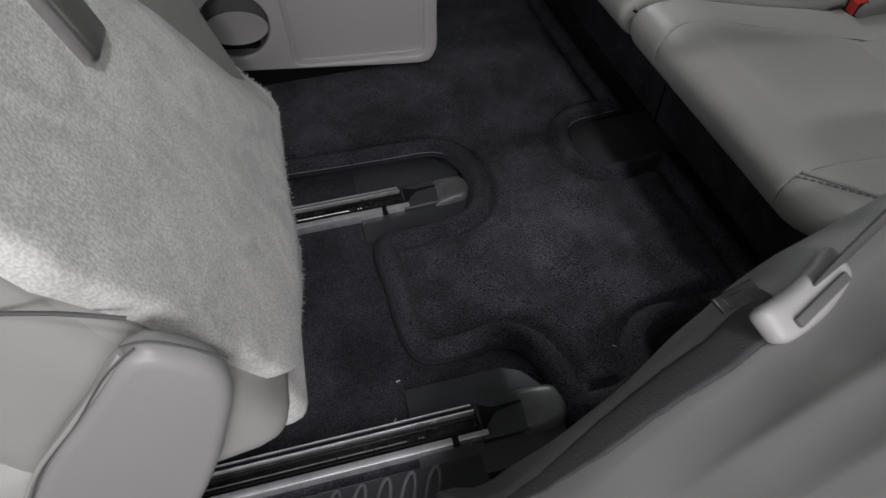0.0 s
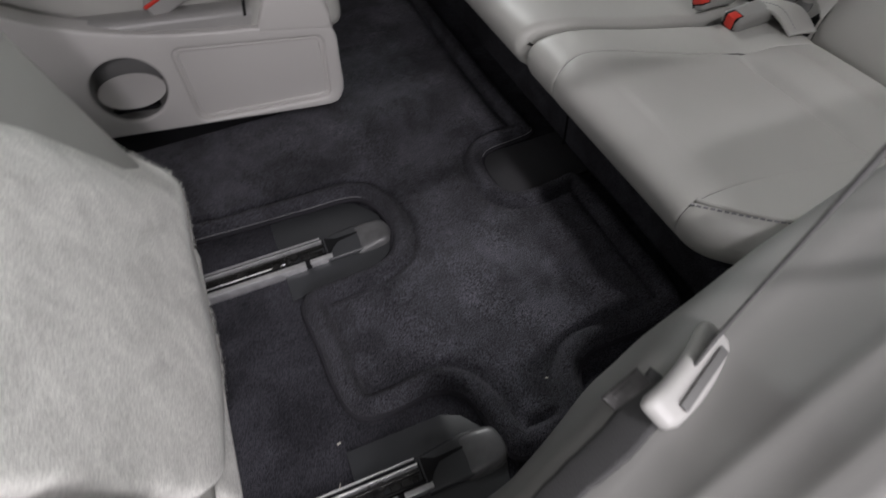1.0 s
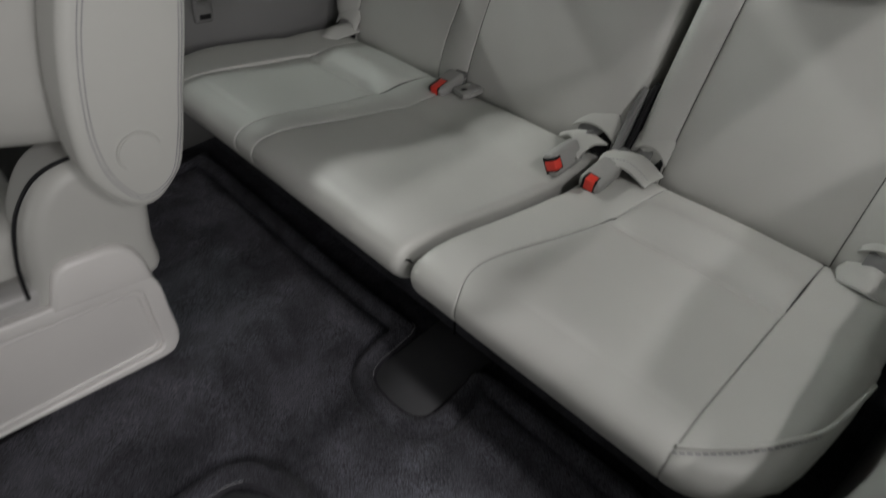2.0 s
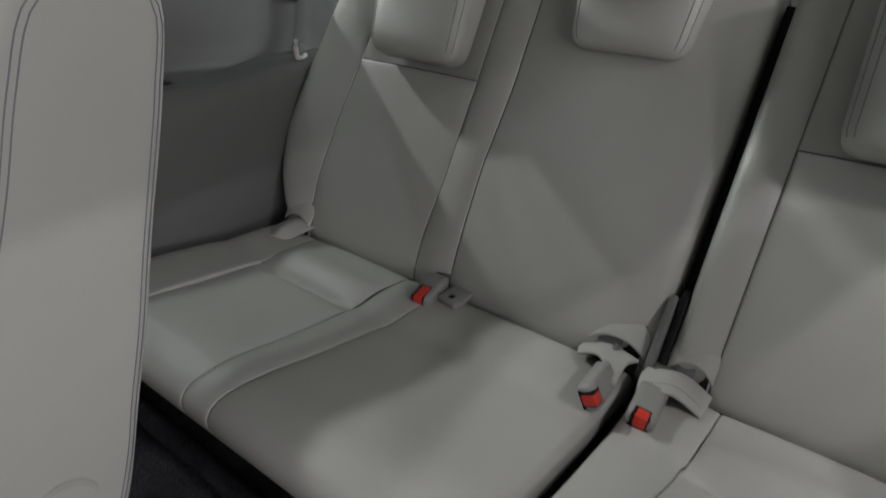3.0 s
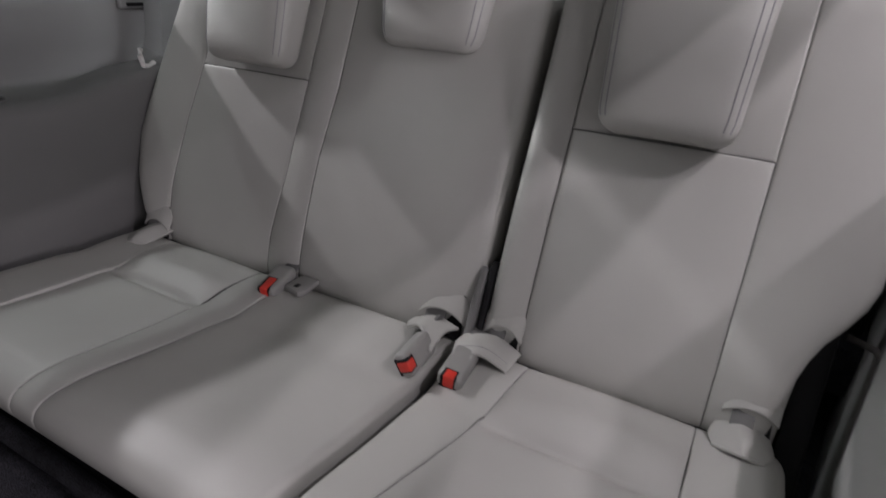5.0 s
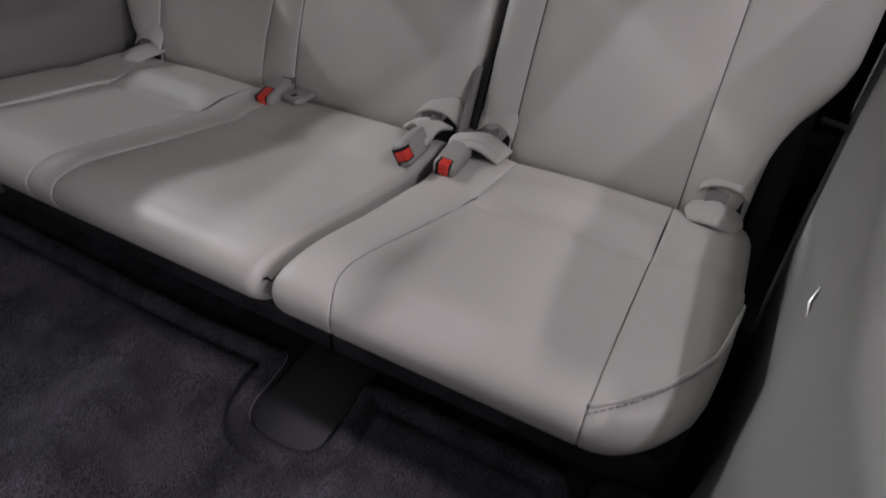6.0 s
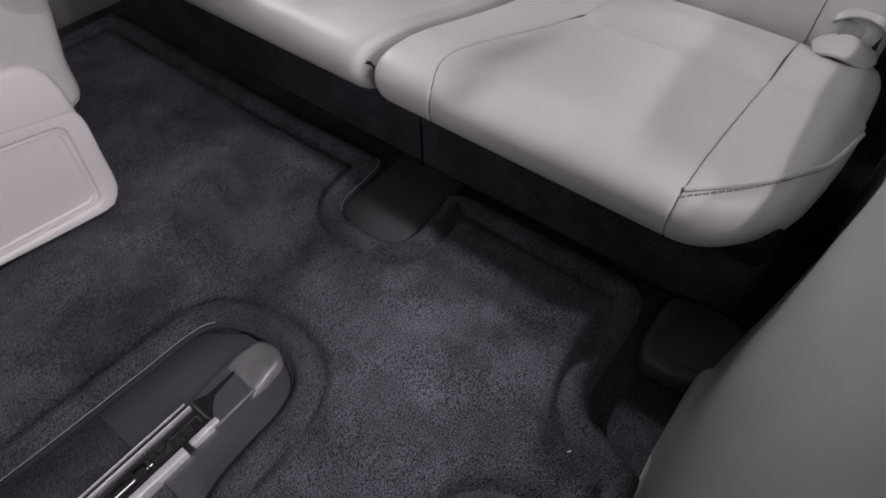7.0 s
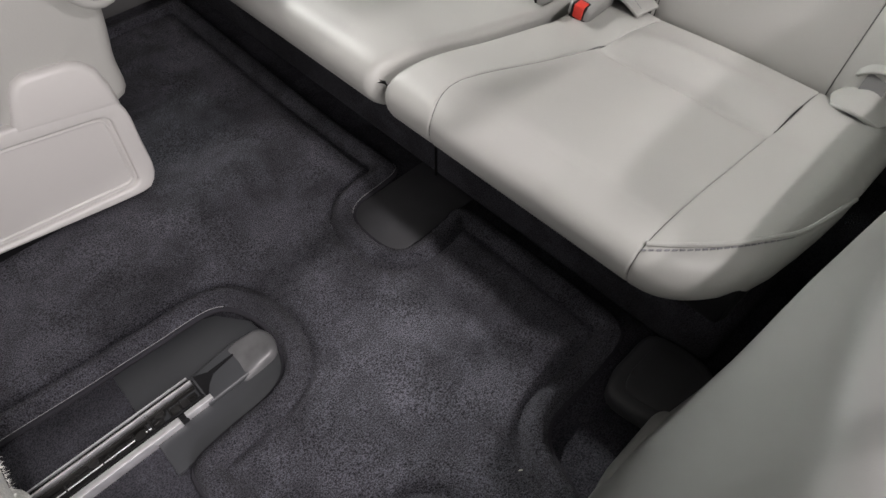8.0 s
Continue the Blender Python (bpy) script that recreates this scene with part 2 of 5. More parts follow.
def upholstered(surface, nu, nv, groove=0.004, depth=0.010, edges="LRTB", soft="", side=-1):
    """A stuffed cover over surface(u, v), u and v from 0 to 1, whose seamed edges are turned in; those named in soft roll over a wider curve. Returns verts and faces."""
    wide = {e: (0.016 if e in soft else groove) for e in "LRTB"}
    base = np.array([[surface(i / nu, j / nv) for j in range(nv + 1)] for i in range(nu + 1)], float)
    lu = np.linalg.norm(np.diff(base, axis=0), axis=2).sum(0).mean()
    lv = np.linalg.norm(np.diff(base, axis=1), axis=2).sum(1).mean()

    def steps(n, length, a, b):
        g, k = min(wide[a] / length, 0.2) if a else 0, min(wide[b] / length, 0.2) if b else 0
        s = [0, g * 0.02, g * 0.12, g * 0.3, g * 0.6, g] if a else [0]
        e = [1 - k, 1 - k * 0.6, 1 - k * 0.3, 1 - k * 0.12, 1 - k * 0.02, 1] if b else [1]
        lo, hi = s[-1], e[0]
        return s + [lo + (hi - lo) * k / n for k in range(1, n)] + e

    U = steps(nu, lu, "L" * ("L" in edges), "R" * ("R" in edges))
    V = steps(nv, lv, "B" * ("B" in edges), "T" * ("T" in edges))
    verts, idx = [], {}
    for i, u in enumerate(U):
        for j, v in enumerate(V):
            p = Vector(surface(u, v))
            h = 1e-3
            du = Vector(surface(min(u + h, 1), v)) - Vector(surface(max(u - h, 0), v))
            dv = Vector(surface(u, min(v + h, 1))) - Vector(surface(u, max(v - h, 0)))
            n = du.cross(dv)
            n = side * n.normalized() if n.length > 1e-12 else Vector((0, 0, 1))
            near = []
            for e, d in (("L", u * lu), ("R", (1 - u) * lu), ("B", v * lv), ("T", (1 - v) * lv)):
                if e in edges and d < wide[e]:
                    q = 1 - d / wide[e]
                    near.append(wide[e] * (1 - math.sqrt(max(0, 1 - q * q))) + (depth if q > 0.999 else 0))
            sink = max(near) if near else 0
            idx[i, j] = len(verts)
            verts.append(p - sink * n)
    faces = [(idx[i, j], idx[i + 1, j], idx[i + 1, j + 1], idx[i, j + 1]) for i in range(len(U) - 1) for j in range(len(V) - 1)]
    return verts, faces


def cover(name, surface, nu, nv, mat, parent, label="", seam="", **k):
    """A stuffed panel; the edges named in seam show their sewn line."""
    v, f = upholstered(surface, nu, nv, **k)
    ob = put(name, mesh_of(name, v, f, mat), parent, label)
    side = k.get("side", -1)
    for e in seam:
        line = []
        for i in range(49):
            a = i / 48
            u, w = {"L": (0.0, a), "R": (1.0, a), "B": (a, 0.0), "T": (a, 1.0)}[e]
            p = Vector(surface(u, w))
            du = Vector(surface(min(u + 1e-3, 1), w)) - Vector(surface(max(u - 1e-3, 0), w))
            dv = Vector(surface(u, min(w + 1e-3, 1))) - Vector(surface(u, max(w - 1e-3, 0)))
            n = du.cross(dv)
            line.append(p - side * n.normalized() * 0.0030 if n.length > 1e-12 else p)
        part("seam", tube(line, 0.0017, 5), PIPING, parent)
    return ob


def stitches(name, points, parent, step=0.006, length=0.004, r=0.0007, mat=None):
    """A row of short threads along a line."""
    p = smooth_line(points, max(2, int(sum((Vector(points[i + 1]) - Vector(points[i])).length for i in range(len(points) - 1)) / step)))
    bms = []
    for i in range(len(p) - 1):
        a, b = Vector(p[i]), Vector(p[i + 1])
        d = (b - a).normalized() * length
        bms.append(tube([a, a + d], r, 4))
    return part(name, join(bms), mat or THREAD, parent)


def stuffed(w, d, h, r, n=10, deform=None):
    """A pillow-like block of w x d x h, centred, with soft edges of radius r."""
    bm = bmesh.new()
    bmesh.ops.create_cube(bm, size=1)
    bmesh.ops.subdivide_edges(bm, edges=bm.edges[:], cuts=n, use_grid_fill=True)
    half = Vector((w / 2, d / 2, h / 2))
    for v in bm.verts:
        q = Vector([math.copysign(abs(2 * c) ** 0.8, c) * s for c, s in zip(v.co, half)])
        core = Vector([max(-s + r, min(s - r, c)) for c, s in zip(q, half)])
        off = q - core
        v.co = core + (off.normalized() * r if off.length > 1e-9 else off)
        if deform:
            v.co = deform(v.co)
    bmesh.ops.recalc_face_normals(bm, faces=bm.faces[:])
    return bm


# ---- structure ----
part("floor", block(-1.7, 2.1, -0.02, 1.95, -0.06, -0.012, 0.0), UNDER, None, "", "structure")
tagged(bpy.data.objects["floor"], "black needle-felt vehicle floor under the mats", "floor")


def closed_loop(points, n):
    return [tuple(q) for q in smooth_line(points, n, True)]


MAT_EDGE = [(0.565, 1.60), (0.566, 1.40), (0.562, 1.20), (0.562, 1.0), (0.566, 0.885), (0.555, 0.864), (0.52, 0.858), (0.475, 0.855), (0.449, 0.843), (0.437, 0.815),
            (0.436, 0.765), (0.446, 0.735), (0.470, 0.722), (0.535, 0.724), (0.565, 0.728), (0.583, 0.705), (0.588, 0.64), (0.588, 0.55), (0.588, 0.445),
            (0.578, 0.413), (0.55, 0.400), (0.49, 0.396), (0.42, 0.396), (0.392, 0.386), (0.376, 0.365), (0.363, 0.325), (0.345, 0.30), (0.30, 0.292),
            (0.25, 0.298), (0.238, 0.33), (0.229, 0.375), (0.213, 0.412), (0.18, 0.426), (0.13, 0.422), (0.088, 0.426), (0.068, 0.445), (0.058, 0.49),
            (0.054, 0.56), (0.048, 0.63), (0.060, 0.660), (0.11, 0.668), (0.176, 0.672), (0.212, 0.694), (0.227, 0.745), (0.220, 0.800), (0.188, 0.840),
            (0.10, 0.846), (0.0, 0.850), (-0.15, 0.858), (-0.40, 0.865), (-0.45, 0.91), (-0.45, 1.2), (-0.45, 1.58), (-0.40, 1.62), (0.1, 1.625), (0.53, 1.625)]


def floor_mat():
    """A pile mat whose rim rolls down to the floor, with a shallow pressed channel inside it."""
    mat = thing("floor_mat", "charcoal pile floor mat with rounded cut-outs, lying on the floor", "floor mat", at=(0.3, 1.0, 0), pitched=False)
    line = np.array(closed_loop(MAT_EDGE, 900))
    step = 0.0045
    xs, ys = np.arange(-0.47, 0.61, step), np.arange(0.27, 1.65, step)
    gx, gy = np.meshgrid(xs, ys, indexing="ij")
    a, b = line, np.roll(line, -1, 0)
    inside = np.zeros(gx.shape, bool)
    best = np.full(gx.shape, 9.0)
    nx, ny = gx.copy(), gy.copy()
    for (ax, ay), (bx, by) in zip(a, b):
        if (ay > by) != (ay < by):
            cut = ((gy < ay) != (gy < by)) & (gx < ax + (gy - ay) / (by - ay) * (bx - ax))
            inside ^= cut
        d = np.hypot(gx - ax, gy - ay)
        m = d < best
        best[m], nx[m], ny[m] = d[m], ax, ay
    snap = (best < step * 0.72)
    px, py = np.where(snap, nx, gx), np.where(snap, ny, gy)
    d = np.where(snap, 0, best)
    z = np.interp(d, (0, 0.003, 0.009, 0.017, 0.024, 0.029, 0.033, 0.037, 0.041, 0.049, 0.08), (-0.002, 0.007, 0.0145, 0.0172, 0.0160, 0.0100, 0.0015, -0.0015, 0.0020, 0.0080, 0.0105))
    keep = inside | snap
    index, verts = {}, []
    for i in range(len(xs)):
        for j in range(len(ys)):
            if keep[i, j]:
                index[i, j] = len(verts)
                lump = 0.0012 * noise.noise((px[i, j] * 14, py[i, j] * 14, 0))
                verts.append((px[i, j] - 0.3, py[i, j] - 1.0, z[i, j] + lump * min(1, d[i, j] / 0.03)))
    faces = []
    for i in range(len(xs) - 1):
        for j in range(len(ys) - 1):
            q = [(i, j), (i + 1, j), (i + 1, j + 1), (i, j + 1)]
            got = [index[k] for k in q if k in index]
            if len(got) == 4 or (len(got) == 3 and sum(bool(inside[k]) for k in q if k in index) >= 1):
                faces.append(got)
    near = {index[k]: d[k] for k in index}
    rim = [f for f in faces if sum(near[i] for i in f) / len(f) < 0.037]
    field = [f for f in faces if sum(near[i] for i in f) / len(f) >= 0.037]
    for name, some, look_of, label in (("carpet", field, CARPET, ""), ("border", rim, BORDER, "raised flattened border, shade in its colour")):
        used = sorted({i for f in some for i in f})
        back = {i: k for k, i in enumerate(used)}
        put(name, mesh_of(name, [verts[i] for i in used], [[back[i] for i in f] for f in some], look_of), mat, label)
    part("binding", tube([(p[0] - 0.3, p[1] - 1.0, -0.004) for p in line], 0.0045, 8, True), BINDING, mat, "dark sewn edge binding")
    for test in (lambda p: p[0] > 0.44 and 0.838 < p[1] < 0.88, lambda p: -0.12 < p[0] < 0.205 and 0.79 < p[1] < 0.86):
        run = [(p[0] - 0.3, p[1] - 1.0, 0.0018) for p in line if test(p)]
        part("thread", tube(run, 0.0005, 4), THREAD, mat, "frayed pale thread at the edge")
    return mat


floor_mat()

# specks of lint on the pile
for x, y, a in ((0.273, 0.814, 0.4), (0.323, 0.443, 1.2), (0.219, 1.016, 2.0), (0.041, 0.411, 0.2), (0.106, 0.955, 0.9), (0.333, 0.380, 2.6), (0.027, 0.357, 1.0), (0.057, 0.347, 0.3), (0.018, 0.932, 0.3), (0.139, 0.576, 1.8)):
    d = Vector((math.cos(a), math.sin(a), 0)) * 0.0025
    c = Vector((x, y, 0.006 if x > 0.06 or y > 0.9 else -0.010))
    ob = part("lint_speck", tube([c - d, c + d * 0.2 + Vector((0, 0, 0.001)), c + d], 0.0009, 5), LINT)
    tagged(ob, "tiny pale speck of lint on dark carpet", "lint", "specks of lint")


def seat_rail(y0, y1, x1):
    """A seat track in its recess: two bright flanges, a dark bed with rollers and slots, and the end cover of charcoal plastic."""
    yc = (y0 + y1) / 2
    rail = thing("seat_rail", "steel seat track with bright flanges sunk in the floor", "seat rail", "seat rails", at=(x1, yc, -0.012), pitched=False)

    def local(bm):
        bm.transform(Matrix.Translation((-x1, -yc, 0.012)))
        return bm

    part("bed", local(block(-0.75, x1 - 0.004, y0 + 0.004, y1 - 0.004, -0.013, -0.009, 0.001)), GREASE, rail, "black greasy track bed")
    part("flange", local(block(-0.75, x1 - 0.046, y0, y0 + 0.0095, -0.013, 0.005, 0.0009, 2)), RAILSTEEL, rail, "satin steel flange")
    part("flange", local(block(x1 - 0.038, x1, y0 + 0.002, y0 + 0.0095, -0.013, 0.005, 0.0009, 2)), RAILSTEEL, rail, "satin steel flange")
    part("flange_notch", local(block(x1 - 0.047, x1 - 0.037, y0 + 0.001, y0 + 0.012, -0.012, 0.001, 0.001)), BLACK, rail)
    part("flange", local(block(-0.75, x1 - 0.012, y1 - 0.0018, y1, -0.013, 0.002, 0.0006, 2)), RAILSTEEL, rail, "satin steel flange")
    part("flange_groove", local(block(-0.75, x1 - 0.012, y1 - 0.0085, y1 - 0.0018, -0.012, -0.001, 0.001)), BLACK, rail)
    part("flange", local(block(-0.75, x1 - 0.010, y1 - 0.0110, y1 - 0.0085, -0.013, 0.004, 0.0008, 2)), RAILSTEEL, rail, "satin steel flange")
    part("inner_lip", local(block(-0.75, x1 - 0.006, y0 + 0.0135, y0 + 0.018, -0.010, 0.001, 0.0015)), BLACK, rail)
    part("inner_lip", local(block(-0.75, x1 - 0.010, y1 - 0.019, y1 - 0.014, -0.010, 0.000, 0.0015)), GREASE, rail)
    for k in range(6):
        x = x1 - 0.020 - k * 0.024
        part("roller", local(block(x - 0.007, x + 0.007, yc - 0.007, yc + 0.006, -0.0095, -0.005, 0.002)), DULL, rail)
    for dx, dy in ((0.030, -0.004), (0.062, 0.008), (0.092, -0.003), (0.15, 0.006)):
        bm = bmesh.new()
        bmesh.ops.create_cone(bm, cap_ends=True, segments=16, radius1=0.0075, radius2=0.0065, depth=0.005, matrix=pose(x1 - dx, yc + dy, -0.004))
        part("rivet", local(bm), DULL, rail)
    part("cross_bar", local(block(x1 - 0.078, x1 - 0.074, y0 + 0.012, y1 - 0.010, -0.006, -0.001, 0.001)), DULL, rail)
    part("rod", local(tube([(-0.75, yc - 0.002, -0.004), (x1 - 0.075, yc - 0.002, -0.004)], 0.0009, 6)), RAILSTEEL, rail)
    for k, d in enumerate((0.024, 0.040, 0.071, 0.088, 0.13, 0.176)):
        x = x1 - d
        ring = [(x + (0.0075 - 0.003 * (k % 2)) * math.cos(a), yc + 0.004 * (k % 3 - 1) + 0.005 * math.sin(a), -0.0042) for a in np.linspace(0, 2 * math.pi, 17)[:-1]]
        part("slot_rim", local(tube(ring, 0.0006, 5, True)), DULL, rail)
        part("rib", local(block(x - 0.0125, x - 0.0105, y0 + 0.012, y1 - 0.014, -0.009, -0.0030, 0.0006)), DULL, rail)
    tip = [(x1 - 0.01, y0 + 0.008), (x1 + 0.012, y0 + 0.014), (x1 + 0.030, yc + 0.006), (x1 + 0.014, y1 - 0.010), (x1 - 0.01, y1 - 0.008)]
    part("end_stop", local(prism(tip, -0.012, 0.0, "z", 0.001)), BLACK, rail)
    return rail


def rail_cover(x0, x1, y0, y1, yc):
    """The plate of charcoal plastic round the end of a track, with its raised channel and a nose coloured lighter for
    its highlight.
    """
    cov = thing("rail_cover", "charcoal plastic cover plate round the end of a seat track", "rail cover", "rail covers", at=(x0, yc, -0.012), pitched=False)

    def local(bm):
        bm.transform(Matrix.Translation((-x0, -yc, 0.012)))
        return bm

    outline = [(x0, y0), (x1 - 0.045, y0), (x1 - 0.012, y0 + 0.016), (x1, y0 + 0.055), (x1 - 0.004, y1 - 0.055), (x1 - 0.035, y1 - 0.012), (x1 - 0.06, y1), (x0, y1)]
    part("plate", local(prism(outline, -0.013, -0.0065, "z", 0.002)), COVER, cov)
    ridge = [(x1 - 0.112, yc - 0.030), (x1 - 0.04, yc - 0.030), (x1 - 0.018, yc - 0.020), (x1 - 0.018, yc + 0.026), (x1 - 0.045, yc + 0.030), (x1 - 0.112, yc + 0.022)]
    part("channel", local(prism(ridge, -0.0085, 0.0015, "z", 0.005, 4)), COVER, cov)
    bulb = stuffed(0.060, 0.062, 0.021, 0.0104, 12, lambda c: Vector((c.x - 0.010 * (abs(c.y) / 0.031) ** 2, c.y * (1 - 3.5 * max(0, c.x)), c.z * (1 + 14 * min(0.0, c.x)) - 0.004 * (abs(c.y) / 0.031) ** 3)))
    bulb.transform(Matrix.Translation((x1 - 0.026, yc - 0.002, -0.004)))
    part("nose", local(bulb), HIGHLIT, cov, "raised nose with its highlight in the colour")
    # black wedge laid on the channel paints the shade of its slit
    wedge = [(x1 - 0.108, yc - 0.022), (x1 - 0.097, yc - 0.006), (x1 - 0.086, yc + 0.004), (x1 - 0.038, yc + 0.0105), (x1 - 0.038, yc + 0.0120), (x1 - 0.090, yc + 0.011), (x1 - 0.108, yc + 0.019)]
    part("slit", local(prism(wedge, -0.002, 0.0022, "z", 0.0)), BLACK, cov, "flat black wedge for the shade in a tapered slit")
    return cov


rail_cover(0.036, 0.222, 0.666, 0.845, 0.745)
seat_rail(0.716, 0.770, 0.119)
rail_cover(0.046, 0.240, 0.262, 0.395, 0.328)
seat_rail(0.302, 0.350, 0.137)

# threshold of the door
sill = thing("sill_plate", "dark grey ribbed plastic sill plate in the doorway", "sill plate", kind="structure", at=(-0.3, 0.1, -0.012), pitched=False)
part("plate", block(-0.9, 0.425, -0.14, 0.190, -0.01, 0.006, 0.004, 2), COVER, sill)
for k in range(5):
    c = -0.065 + k * 0.030
    loop = [(c + 0.008 * math.cos(a) + 0.010 * math.sin(a), 0.258 + 0.028 * math.sin(a), 0.0065) for a in np.linspace(0, 2 * math.pi, 25)[:-1]]
    part("rib", tube([(p[0] + 0.3, p[1] - 0.1, p[2]) for p in loop], 0.0022, 6, True), HIGHLIT, sill)

# the dark riser under the third row and the plastic cap in the mat's notch
part("bench_riser", block(0.605, 1.25, 0.30, 1.66, -0.012, 0.105, 0.02, 3), UNDER, None, "", "structure")
part("seam", tube([(0.6035, 0.812, -0.010), (0.6035, 0.810, 0.05), (0.606, 0.812, 0.092)], 0.0022, 6), BLACK, bpy.data.objects["bench_riser"])
tagged(bpy.data.objects["bench_riser"], "black felt-covered riser under the rear bench", "riser")
part("footwell_plate", block(0.43, 0.61, 0.728, 0.852, -0.012, -0.004, 0.003), FLOORPLATE, None)
tagged(bpy.data.objects["footwell_plate"], "charcoal plastic plate in the mat's cut-out", "floor plate")
fb = thing("foot_bracket", "dark plastic bracket cover on the floor beside the bench", "bracket cover", at=(0.54, 0.32, -0.012), pitched=False)
ring = [tuple(q) for q in smooth_line([(0.478, 0.362), (0.505, 0.378), (0.54, 0.380), (0.59, 0.372), (0.60, 0.30), (0.56, 0.262), (0.50, 0.268), (0.482, 0.31)], 40, True)]
part("body", prism([(a - 0.54, b - 0.32) for a, b in ring], 0, 0.036, "z", 0.010, 4), FLOORPLATE, fb)
part("lid", prism([((a - 0.54) * 0.72, (b - 0.322) * 0.72) for a, b in ring], 0.034, 0.0385, "z", 0.002, 2), FLOORPLATE, fb)
part("rear_floor", block(1.25, 2.1, 0.10, 1.85, 0.10, 0.20, 0.01), UNDER, None, "", "structure")
tagged(bpy.data.objects["rear_floor"], "black felt cargo floor behind the bench", "floor")


# ---- side trim ----
def blend(x, xs, ys):
    return float(np.interp(x, xs, ys))


NX = (0.10, 0.15, 0.20, 0.30, 0.40, 0.50, 0.57, 0.65, 0.85, 1.05, 1.40, 2.0)
NZ = (0.0, 0.10, 0.22, 0.30, 0.36, 0.42, 0.48, 0.54, 0.62)
NY = ((0.255, 0.272, 0.280, 0.300, 0.305, 0.300, 0.285, 0.255, 0.235, 0.225, 0.18, 0.14),
      (0.215, 0.242, 0.255, 0.285, 0.292, 0.285, 0.275, 0.253, 0.235, 0.225, 0.18, 0.14),
      (0.170, 0.205, 0.222, 0.262, 0.280, 0.274, 0.265, 0.250, 0.234, 0.225, 0.18, 0.14),
      (0.150, 0.182, 0.204, 0.240, 0.263, 0.270, 0.262, 0.250, 0.233, 0.224, 0.18, 0.14),
      (0.135, 0.163, 0.187, 0.225, 0.248, 0.266, 0.260, 0.248, 0.232, 0.222, 0.18, 0.14),
      (0.120, 0.147, 0.168, 0.203, 0.232, 0.252, 0.250, 0.245, 0.230, 0.220, 0.18, 0.14),
      (0.105, 0.131, 0.151, 0.177, 0.213, 0.236, 0.238, 0.238, 0.225, 0.210, 0.17, 0.13),
      (0.090, 0.115, 0.132, 0.158, 0.193, 0.215, 0.220, 0.222, 0.210, 0.200, 0.16, 0.12),
      (0.080, 0.100, 0.110, 0.130, 0.160, 0.180, 0.190, 0.190, 0.180, 0.170, 0.15, 0.11))


def trim_y(x, z):
    return blend(z, NZ, [blend(x, NX, row) for row in NY]) - 0.014 * blend(x, (0.08, 0.12, 0.22, 0.30), (0.3, 1, 1, 0))


def trim_top(x):
    return blend(x, (0.06, 0.066, 0.075, 0.10, 0.15, 0.20, 0.25, 0.36, 0.50, 0.65, 1.0), (0.0, 0.13, 0.22, 0.295, 0.362, 0.402, 0.420, 0.430, 0.445, 0.46, 0.47))


def crease(x):
    """Across-car place of the inner crease in the shelf."""
    return 0.105 + 0.18 * (x - 0.25)


def trim_row(x, n=42):
    """The trim's outline (y, z) across the car: up the inner wall, over the ridge and out along the creased shelf."""
    top, ridge, g = trim_top(x), trim_y(x, trim_top(x)), crease(x)
    line = [(trim_y(x, z), z) for z in np.linspace(-0.02, max(0.0, top - 0.025), 9)]
    line += [(ridge - 0.006, top - 0.006), (ridge - 0.030, top + 0.004)]
    rise = blend(x, (0.17, 0.24, 0.30), (0, 0.55, 1))
    g = min(g, ridge - 0.055)
    start = ridge - 0.034
    steps = [(g + (start - g) * k, h) for k, h in ((1, 0), (0.8, 0.002), (0.6, 0.006), (0.4, 0.011), (0.2, 0.0175), (0.06, 0.0245))]
    steps += [(g + d, h) for d, h in ((0.0, 0.0285), (-0.002, 0.0293), (-0.006, 0.0300), (-0.012, 0.0310), (-0.020, 0.0345), (-0.027, 0.0400), (-0.030, 0.0432), (-0.032, 0.0440), (-0.036, 0.0446),
                                    (-0.042, 0.0460), (-0.049, 0.0478), (-0.051, 0.0465), (-0.053, 0.020), (-0.060, -0.006), (-0.12, -0.012), (-0.22, -0.035))]
    return [tuple(q) for q in smooth_line(line, n)] + [(y, top + 0.004 + h * (rise if h > 0 else 1)) for y, h in steps]


